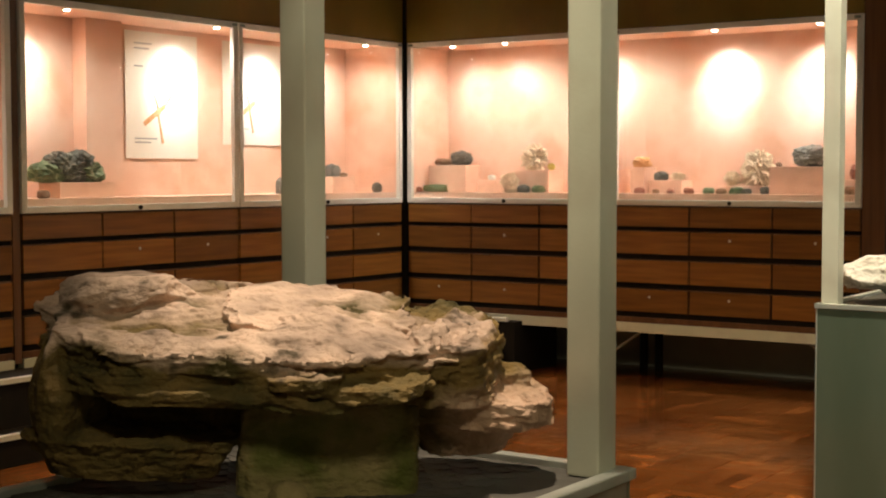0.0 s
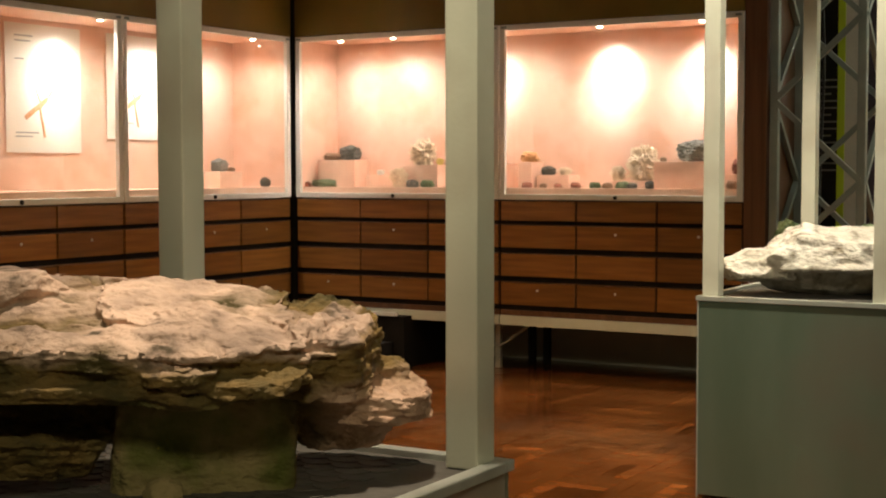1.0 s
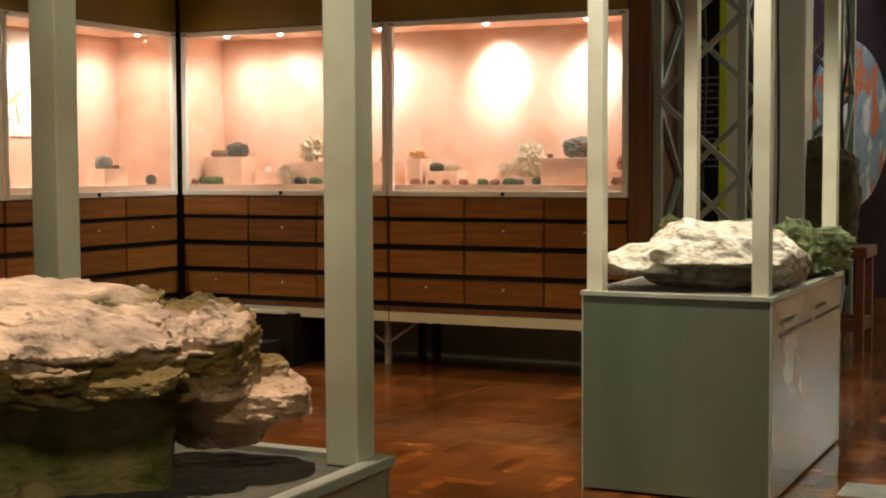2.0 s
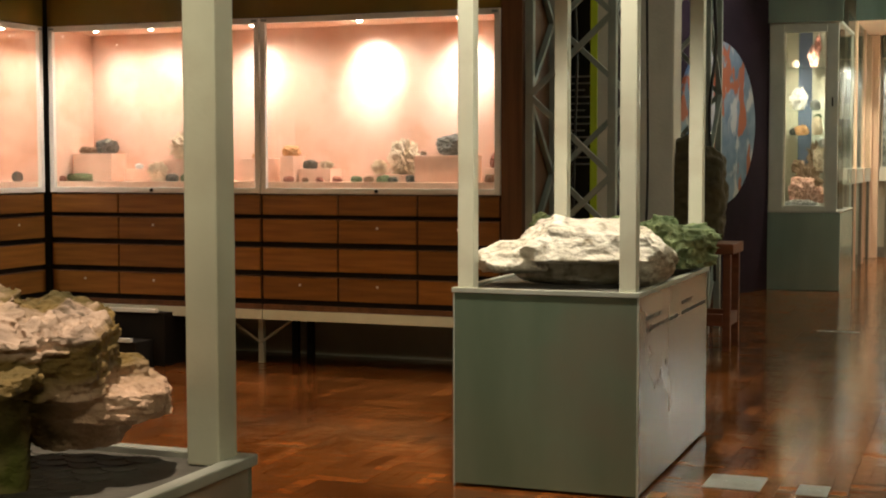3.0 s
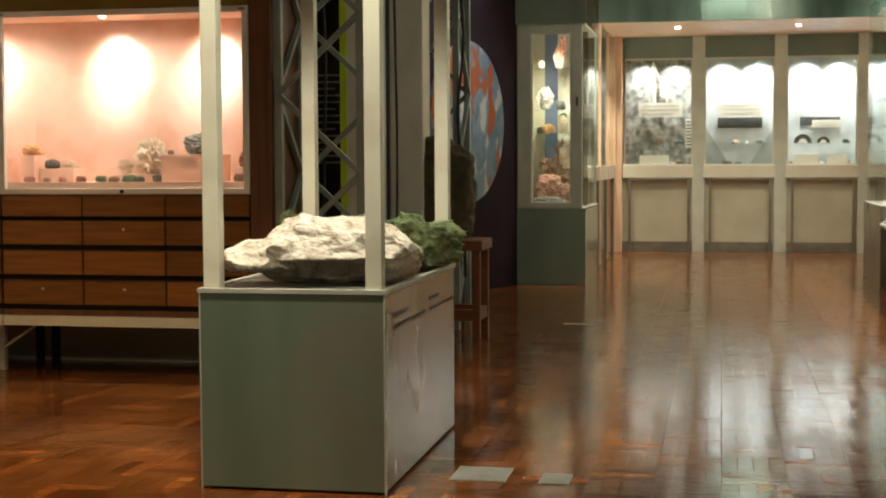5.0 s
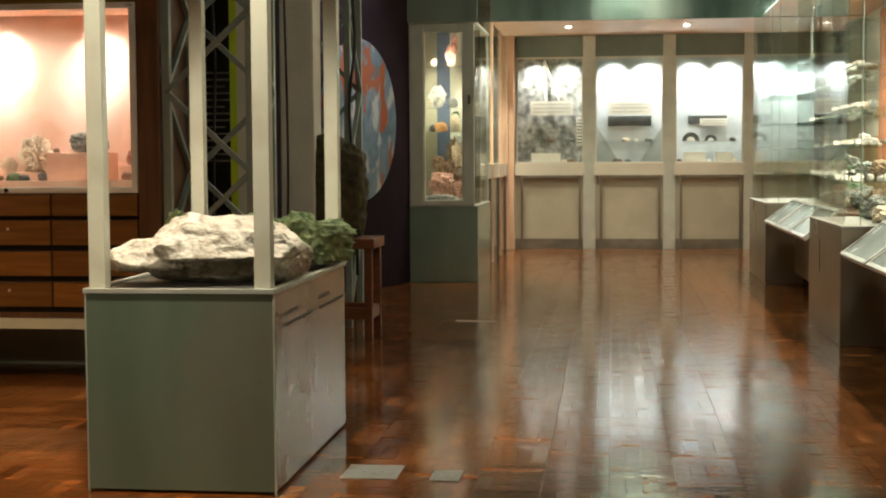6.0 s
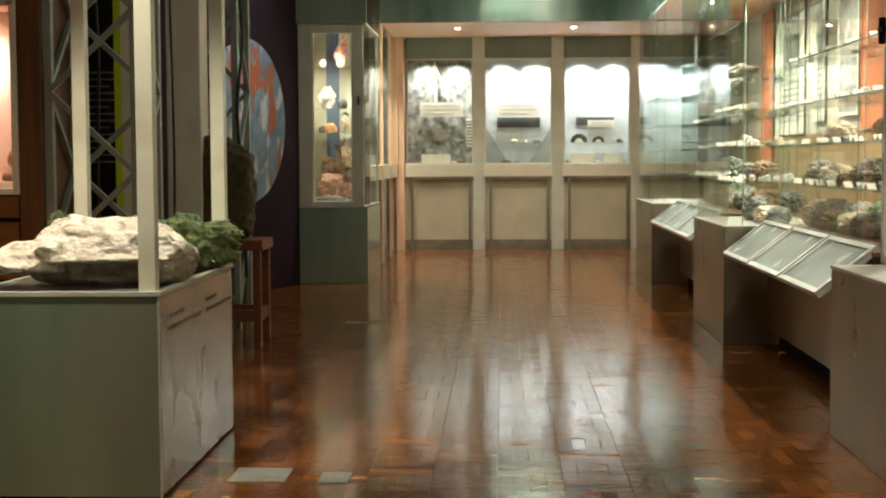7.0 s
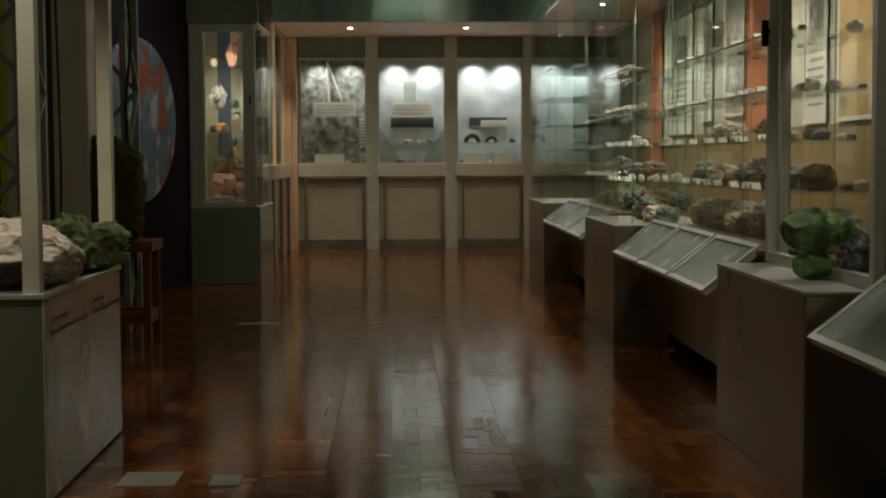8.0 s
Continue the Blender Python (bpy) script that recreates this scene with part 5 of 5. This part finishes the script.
# ---- floor plates, print on the pedestal side, scale mat ----
M_INK = mat("dark_ink", (0.09, 0.085, 0.075), (0.13, 0.125, 0.11), 9, 0.8)
M_PLATE = mat("floor_plate", (0.42, 0.43, 0.38), (0.52, 0.52, 0.47), 12, 0.4, 0.6, stain=((0.35, 0.33, 0.28), 9))
for x0, x1, y0, y1 in ((-1.045, -0.82, 5.535, 5.78), (-0.687, -0.568, 5.525, 5.705), (-1.18, -0.87, 10.93, 10.98)):
    t = thing("floor_plate", ((x0 + x1) / 2, (y0 + y1) / 2, 0), "worn metal outlet plate set on the parquet floor", "floor plate", "floor plates")
    w, d = (x1 - x0) / 2, (y1 - y0) / 2
    part("plate", box(-w, w, -d, d, 0.0, 0.005, 0.002), M_PLATE, t)
    for s in (-0.35, 0.35):
        part("screw", rod(bmesh.new(), (s * w, 0, 0.005), (s * w, 0, 0.007), 0.008, 10), M_ALU, t)
# printed lines on the far pedestal's side panel, as bars
for k, (y0, y1, z) in enumerate(((5.36, 5.66, 0.665), (5.36, 5.98, 0.62), (6.05, 6.28, 0.665), (6.05, 6.62, 0.62))):
    y, n = y0, 0
    while y < y1:
        w = 0.035 + 0.05 * ((k * 5 + n * 7) % 4) / 3
        part("word", box(0.3665, 0.368, y - 5.94, min(y + w, y1) - 5.94, z, z + 0.016), M_INK, far_ped, "dark unreadable print")
        y += w + 0.018
        n += 1
# fish-scale rubber mat of the near pedestal: overlapping half rounds
sm = part("scale", bmesh.new(), M_MAT, near_ped)
bm = bmesh.new()
ring = [bm.verts.new((0.034 * math.cos(a * math.pi / 8), -0.034 * math.sin(a * math.pi / 8), 0.0025)) for a in range(9)]
mid = bm.verts.new((0, 0.02, 0.0))
low = [bm.verts.new((v.co.x, v.co.y, 0.0)) for v in ring]
for a in range(8):
    bm.faces.new((ring[a + 1], ring[a], mid))
    bm.faces.new((ring[a], ring[a + 1], low[a + 1], low[a]))
bm.to_mesh(sm.data)
bm.free()
scale_mesh = sm.data
first = True
for r in range(36):
    for q in range(11):
        x, y = -0.35 + q * 0.066 + (0.033 if r % 2 else 0), -0.66 + r * 0.0375
        if x > 0.24 or y < -0.1:
            continue
        ob = sm if first else new("scale", scale_mesh)
        first = False
        ob.parent = near_ped
        ob.location = (x, y, 0.76 - 0.0115)

# ---- parquet: basket squares of four strips ----
S, W4 = 0.26, 0.065
near_mesh = {}
for turned in (0, 1):
    w, d = (W4, S) if turned else (S, W4)
    bm = box(-w / 2 + 0.0011, w / 2 - 0.0011, -d / 2 + 0.0011, d / 2 - 0.0011, -0.006, 0.0)
    near_mesh[turned] = mesh_of("strip", bm, M_FLOOR)
fl = tagged(new("floor"), "glossy red brown parquet floor of basket squares", "", "", "structure")
verts, faces = [], []
rng = random.Random(3)
made = 0
gx, gy = int(10.5 / S), int(25.4 / S)
for i in range(gx):
    for j in range(gy):
        cx, cy = -7.0 + (i + 0.5) * S, -5.0 + (j + 0.5) * S
        turned = (i + j) % 2
        for k in range(4):
            o = (k - 1.5) * W4
            x, y = (cx + o, cy) if turned else (cx, cy + o)
            if -1.15 < x < 1.0 and 4.55 < y < 6.6 and made < 300 and (i + 2 * j) % 2 == 0:
                ob = new("strip", near_mesh[turned])
                ob.parent = fl
                ob.location = (x, y, rng.uniform(-0.0003, 0))
                ob.rotation_euler = (rng.gauss(0, 0.0055), rng.gauss(0, 0.0055), 0)
                made += 1
                continue
            hw, hd = ((W4, S) if turned else (S, W4))
            hw, hd = hw / 2 - 0.0011, hd / 2 - 0.0011
            n = len(verts)
            a, b = rng.gauss(0, 0.0055), rng.gauss(0, 0.0055)
            for sx, sy in ((-1, -1), (1, -1), (1, 1), (-1, 1)):
                verts.append((x + sx * hw, y + sy * hd, min(0.0012, a * sx * hw + b * sy * hd)))
            for sx, sy in ((-1, -1), (1, -1), (1, 1), (-1, 1)):
                verts.append((x + sx * hw, y + sy * hd, -0.0065))
            faces.append((n, n + 1, n + 2, n + 3))
            for e in range(4):
                f = (e + 1) % 4
                faces.append((n + e, n + 4 + e, n + 4 + f, n + f))
me = bpy.data.meshes.new("parquet")
me.from_pydata(verts, [], faces)
me.materials.append(M_FLOOR)
pq = new("parquet", me)
pq.parent = fl
tagged(pq, kind="stuff")
